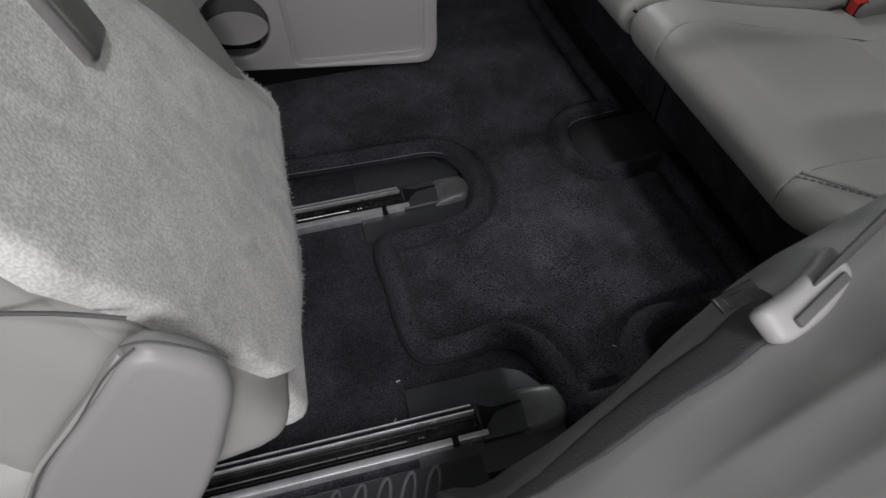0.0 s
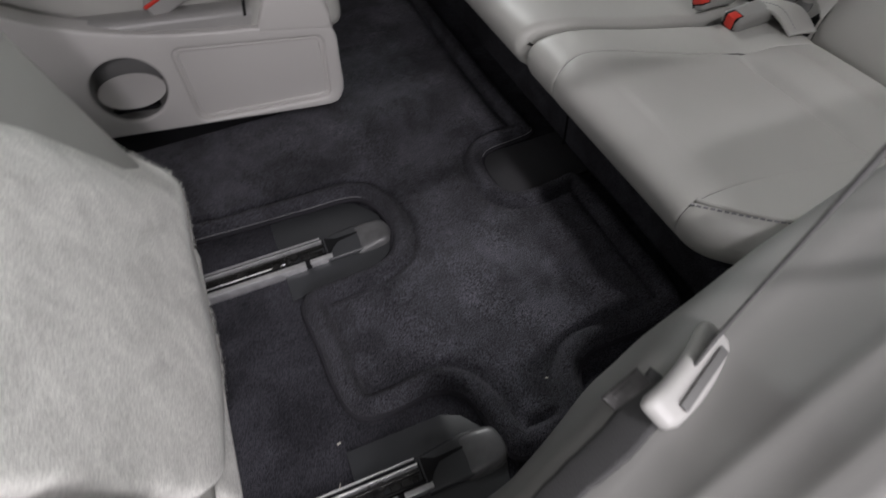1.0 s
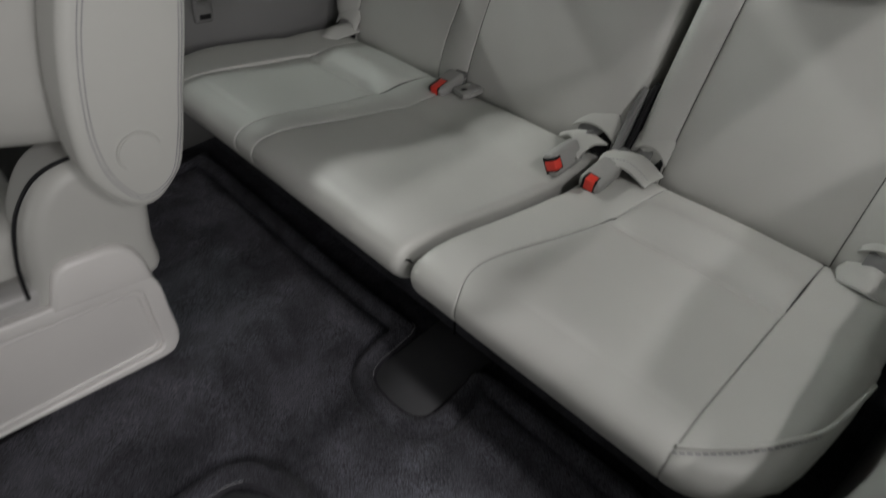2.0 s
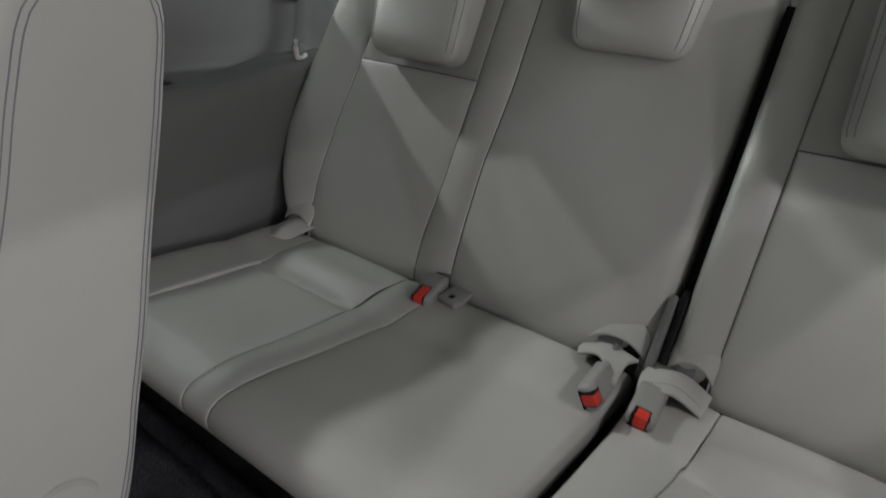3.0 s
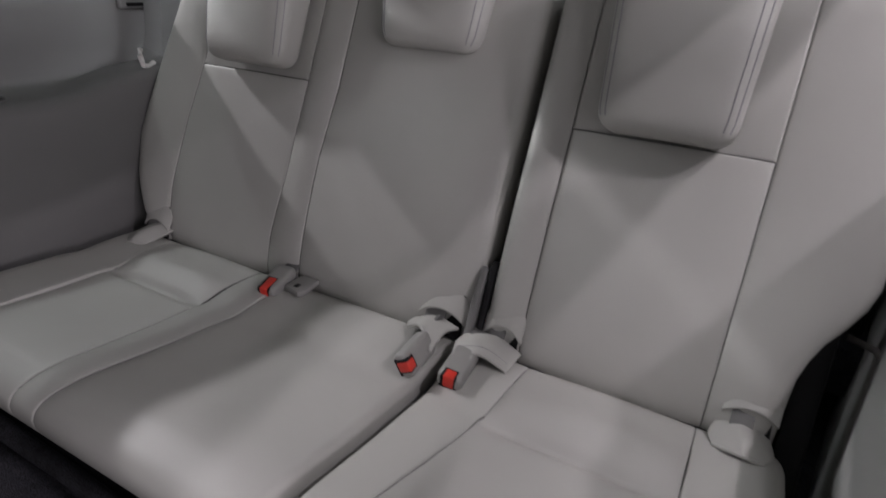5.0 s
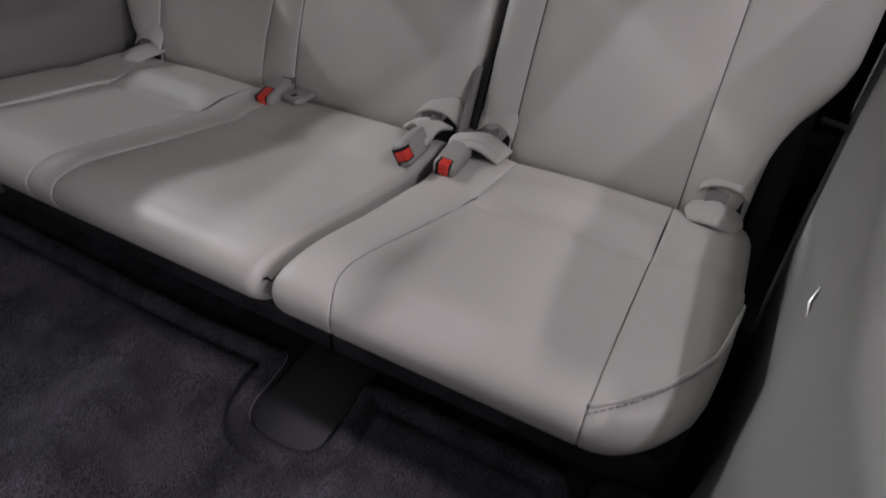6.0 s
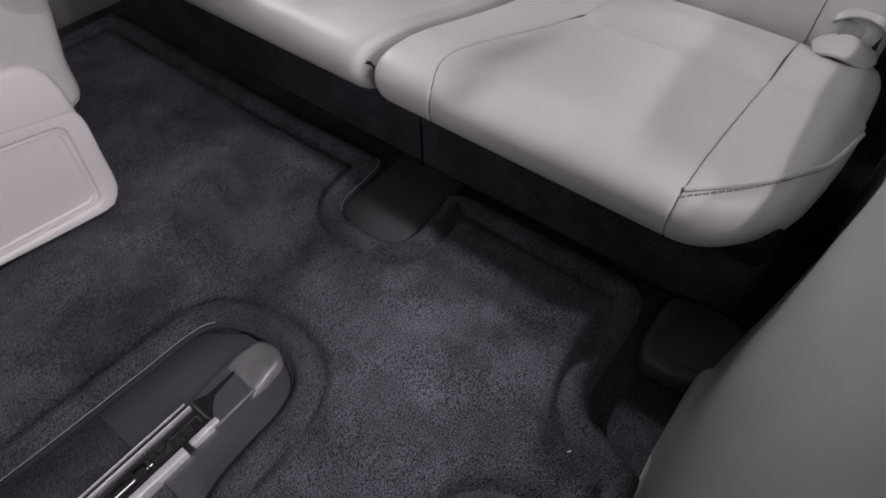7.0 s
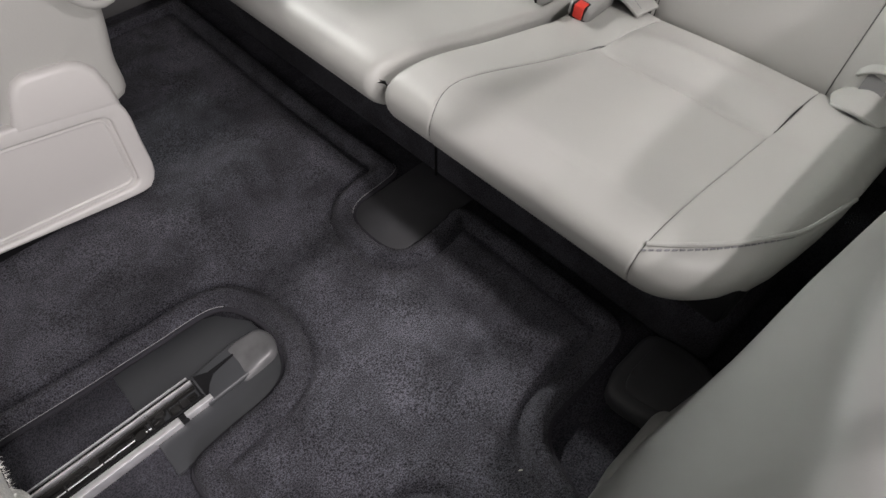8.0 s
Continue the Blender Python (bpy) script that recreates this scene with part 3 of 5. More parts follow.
def near_trim():
    """The moulded quarter trim beside the doorway: the inner wall, rolled forward and out to the door post."""
    ob = thing("quarter_trim", "grey moulded plastic trim between doorway and rear bench", "wall trim", kind="structure", at=(0.4, 0.1, 0), pitched=False)
    rows = [[(x - 0.4, y - 0.1, z) for y, z in trim_row(x)] for x in [0.060, 0.063, 0.067, 0.072, 0.080, 0.09] + list(np.linspace(0.10, 0.70, 50)) + list(np.linspace(0.74, 2.0, 24))]
    n = len(rows[0])
    verts = [v for r in rows for v in r]
    faces = [(i * n + j, i * n + j + 1, (i + 1) * n + j + 1, (i + 1) * n + j) for i in range(len(rows) - 1) for j in range(n - 1)]
    me = mesh_of("panel", verts, faces, TRIM)
    p = put("panel", me, ob)
    mod = p.modifiers.new("thickness", "SOLIDIFY")
    mod.thickness, mod.offset = 0.006, 0
    # made-up black tube stands for the darkness beyond the shelf's edge
    edge_line = [(x - 0.4, crease(x) - 0.0645 - 0.1, trim_top(x) + 0.036 * blend(x, (0.17, 0.24, 0.30), (0.3, 0.7, 1))) for x in np.linspace(0.18, 0.52, 18)]
    part("shelf_blackout", tube(edge_line, 0.013, 10), BLACK, ob, "added black tube for the dark beyond the shelf")
    # flip lever on the trim
    part("lever", tube([(x - 0.4, trim_y(x, z) - 0.1 + d, z) for x, z, d in ((0.652, 0.332, 0.003), (0.661, 0.342, 0.006), (0.671, 0.353, 0.003))], 0.0018, 8), STEEL, ob, "small bright lever")
    return ob


near_trim()


def wall(name, label, pieces, mat=DARKTRIM):
    ob = thing(name, label, "wall", kind="structure", pitched=False)
    for n, bm, m in pieces:
        part(n, bm, m, ob)
    return ob


# near side above the belt line: roof rail, pillars; the doorway stays open
part("upper_trim", prism([(0.55, 0.44), (2.0, 0.44), (2.0, 0.80), (0.60, 0.83), (0.56, 0.81), (0.56, 0.66)], -0.05, 0.05, "y", 0.012, 3), TRIM, bpy.data.objects["quarter_trim"]).location = (-0.4, -0.1, 0)
wall("wall_near", "grey pillars and roof rail round the open doorway", [
    ("roof_rail", block(-1.7, 2.1, 0.16, 0.30, 1.08, 1.17, 0.02), TRIM),
    ("pillar", prism([(1.40, 0.78), (2.08, 0.78), (2.08, 1.07), (1.34, 1.07)], 0.04, 0.13, "y", 0.01), TRIM),
    ("pillar", block(-1.0, -0.82, 0.0, 0.15, -0.012, 1.07, 0.01), TRIM),
    ("front_panel", block(-1.7, -1.0, 0.0, 0.08, -0.012, 1.07, 0.01), DARKTRIM)])
pane = part("window_2", block(0.62, 1.40, -0.003, 0.003, 0.0, 0.31, 0), GLASS, None, "", "structure")
pane.matrix_world = Matrix.Translation((0, 0.02, 0.81)) @ pose(0, 0, 0, -30, 0, 0)
pane.visible_shadow = False
tagged(pane, "lightly tinted quarter window pane", "window")
part("ceiling", block(-1.7, 2.1, 0.28, 1.75, 1.11, 1.16, 0.01), HEADLINER, None, "", "structure")
tagged(bpy.data.objects["ceiling"], "pale cloth headlining of the vehicle", "ceiling")
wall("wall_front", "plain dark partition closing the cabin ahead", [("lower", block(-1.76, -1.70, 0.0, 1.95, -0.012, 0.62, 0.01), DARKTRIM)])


def far_wall():
    ob = thing("wall_far", "grey moulded plastic side trim with a cup ledge, shade in its colour", "wall", kind="structure", at=(0.9, 1.7, 0))
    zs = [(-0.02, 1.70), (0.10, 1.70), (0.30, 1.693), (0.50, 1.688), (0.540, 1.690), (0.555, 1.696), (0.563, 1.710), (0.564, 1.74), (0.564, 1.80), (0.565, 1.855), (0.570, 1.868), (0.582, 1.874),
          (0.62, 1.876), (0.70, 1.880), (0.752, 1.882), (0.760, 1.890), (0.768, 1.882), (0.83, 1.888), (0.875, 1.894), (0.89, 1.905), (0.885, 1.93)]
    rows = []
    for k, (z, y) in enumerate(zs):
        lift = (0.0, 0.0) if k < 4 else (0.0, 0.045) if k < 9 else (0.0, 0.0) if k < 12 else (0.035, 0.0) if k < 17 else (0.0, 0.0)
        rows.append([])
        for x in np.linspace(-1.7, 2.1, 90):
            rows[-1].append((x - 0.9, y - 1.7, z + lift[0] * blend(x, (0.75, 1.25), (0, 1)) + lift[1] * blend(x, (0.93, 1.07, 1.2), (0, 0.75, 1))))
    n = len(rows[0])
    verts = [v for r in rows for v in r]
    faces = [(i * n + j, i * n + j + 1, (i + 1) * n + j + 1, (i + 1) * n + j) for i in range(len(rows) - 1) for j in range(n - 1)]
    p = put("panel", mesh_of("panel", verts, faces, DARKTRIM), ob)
    mod = p.modifiers.new("thickness", "SOLIDIFY")
    mod.thickness, mod.offset = 0.008, -1
    bm = bmesh.new()
    bmesh.ops.create_cone(bm, cap_ends=True, segments=32, radius1=0.037, radius2=0.041, depth=0.05, matrix=pose(-0.106, 0.068, 0.541))
    bmesh.ops.delete(bm, geom=[f for f in bm.faces if f.normal.z > 0.9], context="FACES")
    part("cup_well", bm, BLACK, ob, "dark round cup well")
    # black disc over the mouth stands for the shade inside the well
    bm = bmesh.new()
    bmesh.ops.create_circle(bm, cap_ends=True, segments=32, radius=0.041, matrix=pose(-0.106, 0.068, 0.5655))
    part("cup_shade", bm, BLACK, ob)
    part("cup_rim", tube([(-0.106 + 0.042 * math.cos(a), 0.068 + 0.042 * math.sin(a), 0.566) for a in np.linspace(0, 2 * math.pi, 33)[:-1]], 0.003, 6, True), DARKTRIM, ob)
    # belt outlet, vent slits, tether plate
    part("outlet", block(1.185 - 0.9, 1.280 - 0.9, 0.168, 0.185, 0.714, 0.738, 0.006, 3), DARKTRIM, ob)
    part("slot", block(1.205 - 0.9, 1.268 - 0.9, 0.166, 0.170, 0.721, 0.729, 0.001), BLACK, ob)
    for k in range(4):
        part("vent_slit", block(0.715 - 0.9, 0.748 - 0.9, 0.170, 0.184, 0.672 + k * 0.012, 0.679 + k * 0.012, 0.002), BLACK, ob)
    part("tether_plate", block(0.655 - 0.9, 0.700 - 0.9, -0.022, -0.004, 0.315, 0.385, 0.008, 3), DARKTRIM, ob)
    part("tether_slot", block(0.664 - 0.9, 0.692 - 0.9, -0.0235, -0.018, 0.324, 0.335, 0.002), BLACK, ob)
    part("tether_bar", tube([(0.664 - 0.9, -0.022, 0.368), (0.677 - 0.9, -0.030, 0.364), (0.692 - 0.9, -0.022, 0.368)], 0.003, 6), STEEL, ob)
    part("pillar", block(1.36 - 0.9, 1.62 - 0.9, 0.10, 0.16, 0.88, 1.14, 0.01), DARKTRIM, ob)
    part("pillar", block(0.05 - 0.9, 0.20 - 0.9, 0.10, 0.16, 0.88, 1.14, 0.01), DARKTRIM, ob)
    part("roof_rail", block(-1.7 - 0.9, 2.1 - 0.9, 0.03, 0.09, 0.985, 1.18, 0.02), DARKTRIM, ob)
    return ob


far_wall()
part("window_1", block(-1.6, 2.0, -0.002, 0.002, 0.0, 0.225, 0, 2, PITCH @ Matrix.Translation((0, 1.905, 0.892)) @ pose(0, 0, 0, 32, 0, 0)), GLASS, None, "", "structure").visible_shadow = False
tagged(bpy.data.objects["window_1"], "dark tinted side window pane", "window")

hatch = thing("hatch", "pale grey tailgate trim with a grey latch housing below the rear window", "tailgate", kind="structure", at=(2.05, 0.96, 0.2), pitched=False)
part("lower_trim", prism([(-0.04, -0.3), (0.10, -0.3), (0.10, 0.62), (0.03, 0.60), (-0.01, 0.50), (-0.04, 0.44)], -0.86, 0.86, "y", 0.02, 3), PALE, hatch)
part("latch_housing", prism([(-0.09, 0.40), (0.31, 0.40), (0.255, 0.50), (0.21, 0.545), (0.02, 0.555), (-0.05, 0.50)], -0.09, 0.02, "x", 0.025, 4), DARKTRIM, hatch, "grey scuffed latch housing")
part("window_seal", prism([(-0.80, 0.532), (-0.17, 0.528), (-0.115, 0.540), (-0.085, 0.570), (-0.078, 0.61), (-0.80, 0.61)], -0.02, 0.05, "x", 0.006, 2), BLACK, hatch, "black rubber window surround")
part("top_trim", block(-0.02, 0.06, -0.86, 0.86, 0.90, 1.0, 0.02), TRIM, hatch)
part("pane", block(0.06, 0.065, -0.8, 0.8, 0.60, 0.92, 0), GLASS, hatch).visible_shadow = False
foot = part("trim_foot", block(0.37, 0.495, 0.22, 0.308, -0.012, 0.07, 0.02, 4), TRIM, bpy.data.objects["quarter_trim"])
foot.location = (-0.4, -0.1, 0)


# ---- third row bench ----
CUSHION = [(0.66, 0.190), (0.60, 0.192), (0.55, 0.198), (0.522, 0.212), (0.506, 0.236), (0.508, 0.262), (0.535, 0.278), (0.60, 0.283), (0.70, 0.276),
           (0.80, 0.268), (0.845, 0.262), (0.90, 0.266), (0.96, 0.265), (0.995, 0.255), (1.03, 0.215)]
CLINE = smooth_line(CUSHION, 200)


def cushion_at(s):
    """The cushion's outline (x, z), s from 0 (under the front) to 1 (behind the backrest)."""
    k = max(0.0, min(1.0, s)) * 200
    i = min(int(k), 199)
    return CLINE[i] + (CLINE[i + 1] - CLINE[i]) * (k - i)


def cushion_surface(y_lo, y_hi, s0, s1, outer=0, y_end=0.0, tuft=0.0):
    """A panel of the seat cushion between two seams. outer: -1 or 1 for the side that rolls down to y_end."""
    def f(u, v):
        s = s0 + (s1 - s0) * v
        x, z = cushion_at(s)
        lo, hi = y_lo(x), y_hi(x)
        k = xb = rise = 0.0
        if not outer:
            y = lo + (hi - lo) * u
        else:
            w = u if outer > 0 else 1 - u
            start = lo if outer > 0 else hi
            span = y_end - start
            if w < 0.55:
                y = start + span * 0.72 * w / 0.55
            else:
                a = (w - 0.55) / 0.45
                y = start + span * (0.72 + 0.28 * math.sin(min(1, a / 0.7) * math.pi / 2))
                k = (1 - math.cos(min(1, a / 0.7) * math.pi / 2)) * 0.72 + max(0, a - 0.7) / 0.3 * 0.28
            q = abs((y - start) / span)
            xb = (0.12 * q ** 2.4 + 0.14 * (max(0, q - 0.8) / 0.2) ** 2) * max(0, min(1, (0.85 - x) / 0.32))
            y += (start - y) * 0.6 * max(0, k - 0.8) / 0.2
            xb += 0.22 * max(0, k - 0.5) * max(0, min(1, (0.85 - x) / 0.32))
            rise = 0.040 * q ** 2 * max(0, min(1, (1.05 - x) / 0.3))
        dip = 0.006 * math.sin(math.pi * max(0, min(1, (x - 0.55) / 0.35))) if not outer else 0
        zz = 0.19 + rise + (z - dip - 0.19) * (1 - k) * (1 - rise / 0.09)
        puff = 0.003 * math.sin(math.pi * u) * (not outer) * (x > 0.56)
        if tuft:
            wide = min(1.0, 5 * u, 5 * (1 - u)) ** 0.5
            puff += tuft * wide * (math.exp(-((x - 0.885) / 0.038) ** 2) - 0.85 * math.exp(-((x - 0.829) / 0.011) ** 2))
        return (x + xb, y, zz + puff)
    return f


def lin(a, b, x0=0.52, x1=1.0):
    return lambda x: a + (b - a) * max(0, min(1, (x - x0) / (x1 - x0)))


def const(a):
    return lambda x: a


def offset(f, at):
    return lambda u, v: tuple(p - q for p, q in zip(f(u, v), at))


# the backrests lean back
LEAN_BACK = radians(20.7)
UP = Vector((math.sin(LEAN_BACK), 0, math.cos(LEAN_BACK)))
OUT = Vector((-math.cos(LEAN_BACK), 0, math.sin(LEAN_BACK)))
BASE = Vector((1.0, 0, 0.26))
BACK = [(-0.05, -0.055), (-0.03, -0.028), (0.0, -0.008), (0.04, 0.002), (0.12, 0.008), (0.25, 0.008), (0.38, 0.003), (0.50, 0.0), (0.605, -0.003), (0.638, -0.016), (0.653, -0.045),
        (0.64, -0.08), (0.60, -0.10), (0.40, -0.11), (0.0, -0.11)]
BLINE = smooth_line(BACK, 200)


def back_point(y, h, e):
    p = BASE + UP * h + OUT * e
    return (p.x, y, p.z)


def back_at(s):
    k = max(0.0, min(1.0, s)) * 200
    i = min(int(k), 199)
    return BLINE[i] + (BLINE[i + 1] - BLINE[i]) * (k - i)


def bs_of(h):
    i = [k for k in range(201) if BLINE[k][0] >= h][0]
    return i / 200


def back_surface(y_lo, y_hi, s0, s1, outer=0, crown=0.006):
    def f(u, v):
        h, e = back_at(s0 + (s1 - s0) * v)
        lo, hi = y_lo(h), y_hi(h)
        if outer:
            w = u if outer > 0 else 1 - u
            start, end = (lo, hi) if outer > 0 else (hi, lo)
            a = max(0, (w - 0.6) / 0.4)
            y = start + (end - start) * (0.75 * w / 0.6 if w < 0.6 else 0.75 + 0.25 * math.sin(min(1, a * 1.5) * math.pi / 2))
            e2 = e - (0.022 * (1 - math.cos(min(1, a * 1.5) * math.pi / 2)) + 0.07 * max(0, a - 0.66) / 0.34) * (1 if e > -0.05 else -0.2)
            e2 += 0.010 * math.sin(math.pi * min(1, w)) * (1 if e > -0.05 else 0)
            return back_point(y, h, e2)
        y = lo + (hi - lo) * u
        b = crown * math.sin(math.pi * u) * (1 if e > -0.03 else 0)
        return back_point(y, h, e + b)
    return f


def headrest(parent, yc, w, h0, hh, thick, taper, at, lean=0):
    """A stuffed headrest in front of the backrest, with a seamed rim and two posts."""
    n = 12
    def shape(c):
        t = c.z / hh + 0.5
        k = 1 - taper * (1 - t)
        x = thick / 2 - (thick / 2 - c.x) * (0.62 + 0.38 * t) + 0.010 * (c.y / w * 2) ** 2
        return Vector((x, c.y * k, c.z))
    rest = part("headrest", stuffed(thick, w, hh, 0.032, n, shape), LEATHER, parent)
    p = BASE + UP * (h0 + hh / 2) + OUT * (thick / 2 + 0.006)
    m = Matrix.Translation((p.x - at[0], yc - at[1], p.z - at[2])) @ pose(0, 0, 0, 0, math.degrees(LEAN_BACK) - lean, 0)
    rest.matrix_local = m
    for side in (-1, 1):
        for ang in (28, 52):
            line = []
            for t in np.linspace(-0.43, 0.43, 19):
                z = t * hh
                end = max(0.0, abs(z) - (hh / 2 - 0.032)) / 0.032
                r = 0.0322 * math.sqrt(max(0.05, 1 - end * end))
                x = -thick / 2 + 0.032 - r * math.cos(radians(ang))
                y = (w / 2 - 0.032 + r * math.sin(radians(ang)))
                x = thick / 2 - (thick / 2 - x) * (0.81 + 0.38 * t)
                line.append((x + 0.010 * (y / w * 2) ** 2, side * y * (1 - taper * (0.5 - t)), z))
            part("seam", tube(line, 0.0008, 5), STITCH, rest)
    return rest


# near, narrow seat
A = (0.75, 0.55, 0.19)
seat = thing("rear_bench", "narrow grey leather rear bench seat with headrest", "car seat", "third row seats", at=A)
inner_hi = lin(0.800, 0.780)
inner_lo = lambda x: blend(x, (0.50, 0.515, 0.53, 0.545, 0.56, 0.58, 0.63, 0.68, 0.73, 0.78, 0.83, 0.88, 0.93, 1.0), (0.704, 0.710, 0.717, 0.7225, 0.7255, 0.7265, 0.7195, 0.7105, 0.7005, 0.691, 0.683, 0.677, 0.673, 0.670))
outer_lo = lin(0.405, 0.410)
cover("cushion_inner", offset(cushion_surface(inner_lo, inner_hi, 0, 1, 0), A), 6, 60, LEATHER, seat, soft="R", depth=0.03)
cover("cushion_middle", offset(cushion_surface(outer_lo, inner_lo, 0, 1, tuft=0.013), A), 20, 130, LEATHER, seat, seam="LR")
cover("cushion_bolster", offset(cushion_surface(outer_lo, outer_lo, 0.185, 1, -1, 0.285), A), 18, 60, LEATHER, seat)
part("cushion_core", block(0.56 - A[0], 1.05 - A[0], 0.31 - A[1], 0.79 - A[1], 0.0, 0.058, 0.01), BLACK, seat)
bl = cushion_surface(outer_lo, outer_lo, 0, 1, -1, 0.285)
row, sewn = [], []
for k in range(32):
    w = k / 23
    v = blend(w, (0, 0.29, 0.92, 1, 1.35), (0.29, 0.315, 0.365, 0.375, 0.43))
    p = bl(1 - 0.60 * w, v)
    v -= 0.012
    u = 1 - 0.60 * w
    p2 = Vector(bl(u, v))
    nrm = (Vector(bl(u + 1e-3, v)) - Vector(bl(u - 1e-3, v))).cross(Vector(bl(u, v + 1e-3)) - Vector(bl(u, v - 1e-3))).normalized()
    sewn.append(tuple(p2 - nrm * 0.0008 - Vector(A)))
    row.append((p[0] - A[0] - 0.001, p[1] - A[1] - 0.0005, p[2] - A[2] + 0.0012))
part("welt", tube(row, 0.0030, 8), LEATHER, seat)
stitches("stitching", sewn, seat, step=0.0075, length=0.0050, r=0.0012, mat=STITCH)
top, top_far = bs_of(0.386), bs_of(0.388)
n_out = lambda h: blend(h, (-0.07, 0.066, 0.117, 0.165, 0.205, 0.247, 0.337, 0.45, 0.66), (0.312, 0.309, 0.305, 0.284, 0.255, 0.243, 0.240, 0.240, 0.248))
n_in, n_l, n_r = const(0.765), const(0.697), const(0.405)
cover("back_inner", offset(back_surface(n_l, n_in, 0, 1, 1), A), 8, 50, LEATHER, seat)
cover("back_lower", offset(back_surface(n_r, n_l, 0, top), A), 12, 30, LEATHER, seat, seam="LRT")
cover("back_upper", offset(back_surface(n_r, n_l, top, 1, crown=-0.012), A), 12, 30, LEATHER, seat)
cover("back_bolster", offset(back_surface(n_out, n_r, 0, 1, -1), A), 14, 50, LEATHER, seat)
headrest(seat, 0.557, 0.218, 0.388, 0.255, 0.105, 0.12, A)

# far, wide seat
F = (0.75, 1.23, 0.19)
far = thing("rear_bench", "wide grey leather rear bench seat with two headrests", "car seat", "third row seats", at=F)
c0, c1, c2, c3 = lin(0.822, 0.800), lin(1.205, 1.165), lin(1.262, 1.257), lin(1.50, 1.515)
cover("cushion_middle", offset(cushion_surface(c0, c1, 0, 1), F), 14, 60, LEATHER, far, soft="L", depth=0.03)
cover("cushion_strip", offset(cushion_surface(c1, c2, 0, 1), F), 5, 60, LEATHER, far, seam="L")
cover("cushion_outer", offset(cushion_surface(c2, c3, 0, 1, tuft=0.013), F), 20, 130, LEATHER, far, seam="LR")
cover("cushion_bolster", offset(cushion_surface(c3, c3, 0, 1, 1, 1.66), F), 16, 60, LEATHER, far)
part("cushion_core", block(0.56 - F[0], 1.05 - F[0], 0.835 - F[1], 1.63 - F[1], 0.0, 0.058, 0.01), BLACK, far)
f0, f1 = const(0.787), lambda h: blend(h, (0.0, 0.24, 0.39, 0.60), (1.176, 1.175, 1.165, 1.162))
f2, f3 = lambda h: blend(h, (0.0, 0.09, 0.20, 0.38, 0.60), (1.261, 1.258, 1.246, 1.242, 1.238)), lambda h: blend(h, (0, 0.12, 0.26, 0.395, 0.59), (1.557, 1.562, 1.550, 1.535, 1.515))
f4 = lambda h: blend(h, (-0.07, 0.0, 0.05, 0.12, 0.22, 0.38, 0.59), (1.60, 1.612, 1.652, 1.685, 1.702, 1.680, 1.640))
cover("back_middle", offset(back_surface(f0, f1, 0, 1, -1), F), 16, 50, LEATHER, far)
cover("back_strip", offset(back_surface(f1, f2, 0, 1), F), 5, 50, LEATHER, far, seam="LR")
cover("back_lower", offset(back_surface(f2, f3, 0, top_far), F), 12, 30, LEATHER, far, seam="RT")
cover("back_upper", offset(back_surface(f2, f3, top_far, 1, crown=-0.012), F), 12, 30, LEATHER, far)
cover("back_bolster", offset(back_surface(f3, f4, 0, 1, 1), F), 14, 50, LEATHER, far)
headrest(far, 1.375, 0.232, 0.405, 0.240, 0.105, 0.10, F)
headrest(far, 0.978, 0.228, 0.476, 0.165, 0.070, 0.16, F)
# black sheet added behind the gap so that it reads as dark
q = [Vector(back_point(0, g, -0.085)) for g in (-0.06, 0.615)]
blackout = bmesh.new()
ring = [blackout.verts.new(Vector((p.x + d - F[0], y - F[1], p.z - F[2]))) for p, y, d in ((q[0], 0.750, 0), (q[0], 0.800, 0), (q[1], 0.800, 0), (q[1], 0.750, 0))]
face = blackout.faces.new(ring)
got = bmesh.ops.extrude_face_region(blackout, geom=[face])
bmesh.ops.translate(blackout, verts=[v for v in got["geom"] if isinstance(v, bmesh.types.BMVert)], vec=(0.02, 0, 0))
part("gap_blackout", blackout, BLACK, far, "added black sheet darkening the gap between the backrests", smooth=False)
part("release_knob", block(1.225 - F[0], 1.245 - F[0], 1.10 - F[1], 1.125 - F[1], 0.835 - F[2], 0.87 - F[2], 0.004, 3), BLACK, far)


def buckle(at, m, label, group="seat belt buckles", over=0.018):
    """A belt buckle lying on the seat: grey housing, red push button, dark slot."""
    b = thing("belt_buckle", label, "belt buckle", group, at=at)
    b.matrix_world = PITCH @ m
    part("housing", stuffed(0.078, 0.042, 0.026, 0.008, 8), TRIM, b)
    part("button", block(-0.0408, -0.0405 + over, -0.0095, 0.0095, -0.009, 0.0142, 0.003, 3), RED, b, "red push button")
    part("button_rim", block(-0.0398, -0.0375 + over, -0.0120, 0.0145, -0.0105, 0.0135, 0.003, 2), BLACK, b)
    part("slot", block(-0.0405, -0.036, -0.015, 0.015, -0.010, -0.006, 0.0008), BLACK, b)
    part("strap", block(0.034, 0.10, -0.015, 0.015, -0.008, 0.001, 0.003, 2), WEB, b)
    return b


buckle((0.90, 0.835, 0.283), pose(0.888, 0.826, 0.287, 62, -4, 2), "grey belt buckle with red button at the bench gap")
buckle((0.91, 0.755, 0.27), pose(0.905, 0.757, 0.278, 6, -8, 4), "grey belt buckle with red button under a leather flap")
buckle((0.99, 1.20, 0.262), pose(0.956, 1.184, 0.277, 0, -14, 6), "grey belt buckle with red button sunk in the cushion", over=0.036)
lb = thing("belt_latch", "grey plastic anchor latch with a dark slot on the cushion", "belt latch", at=(0.972, 1.138, 0.272))
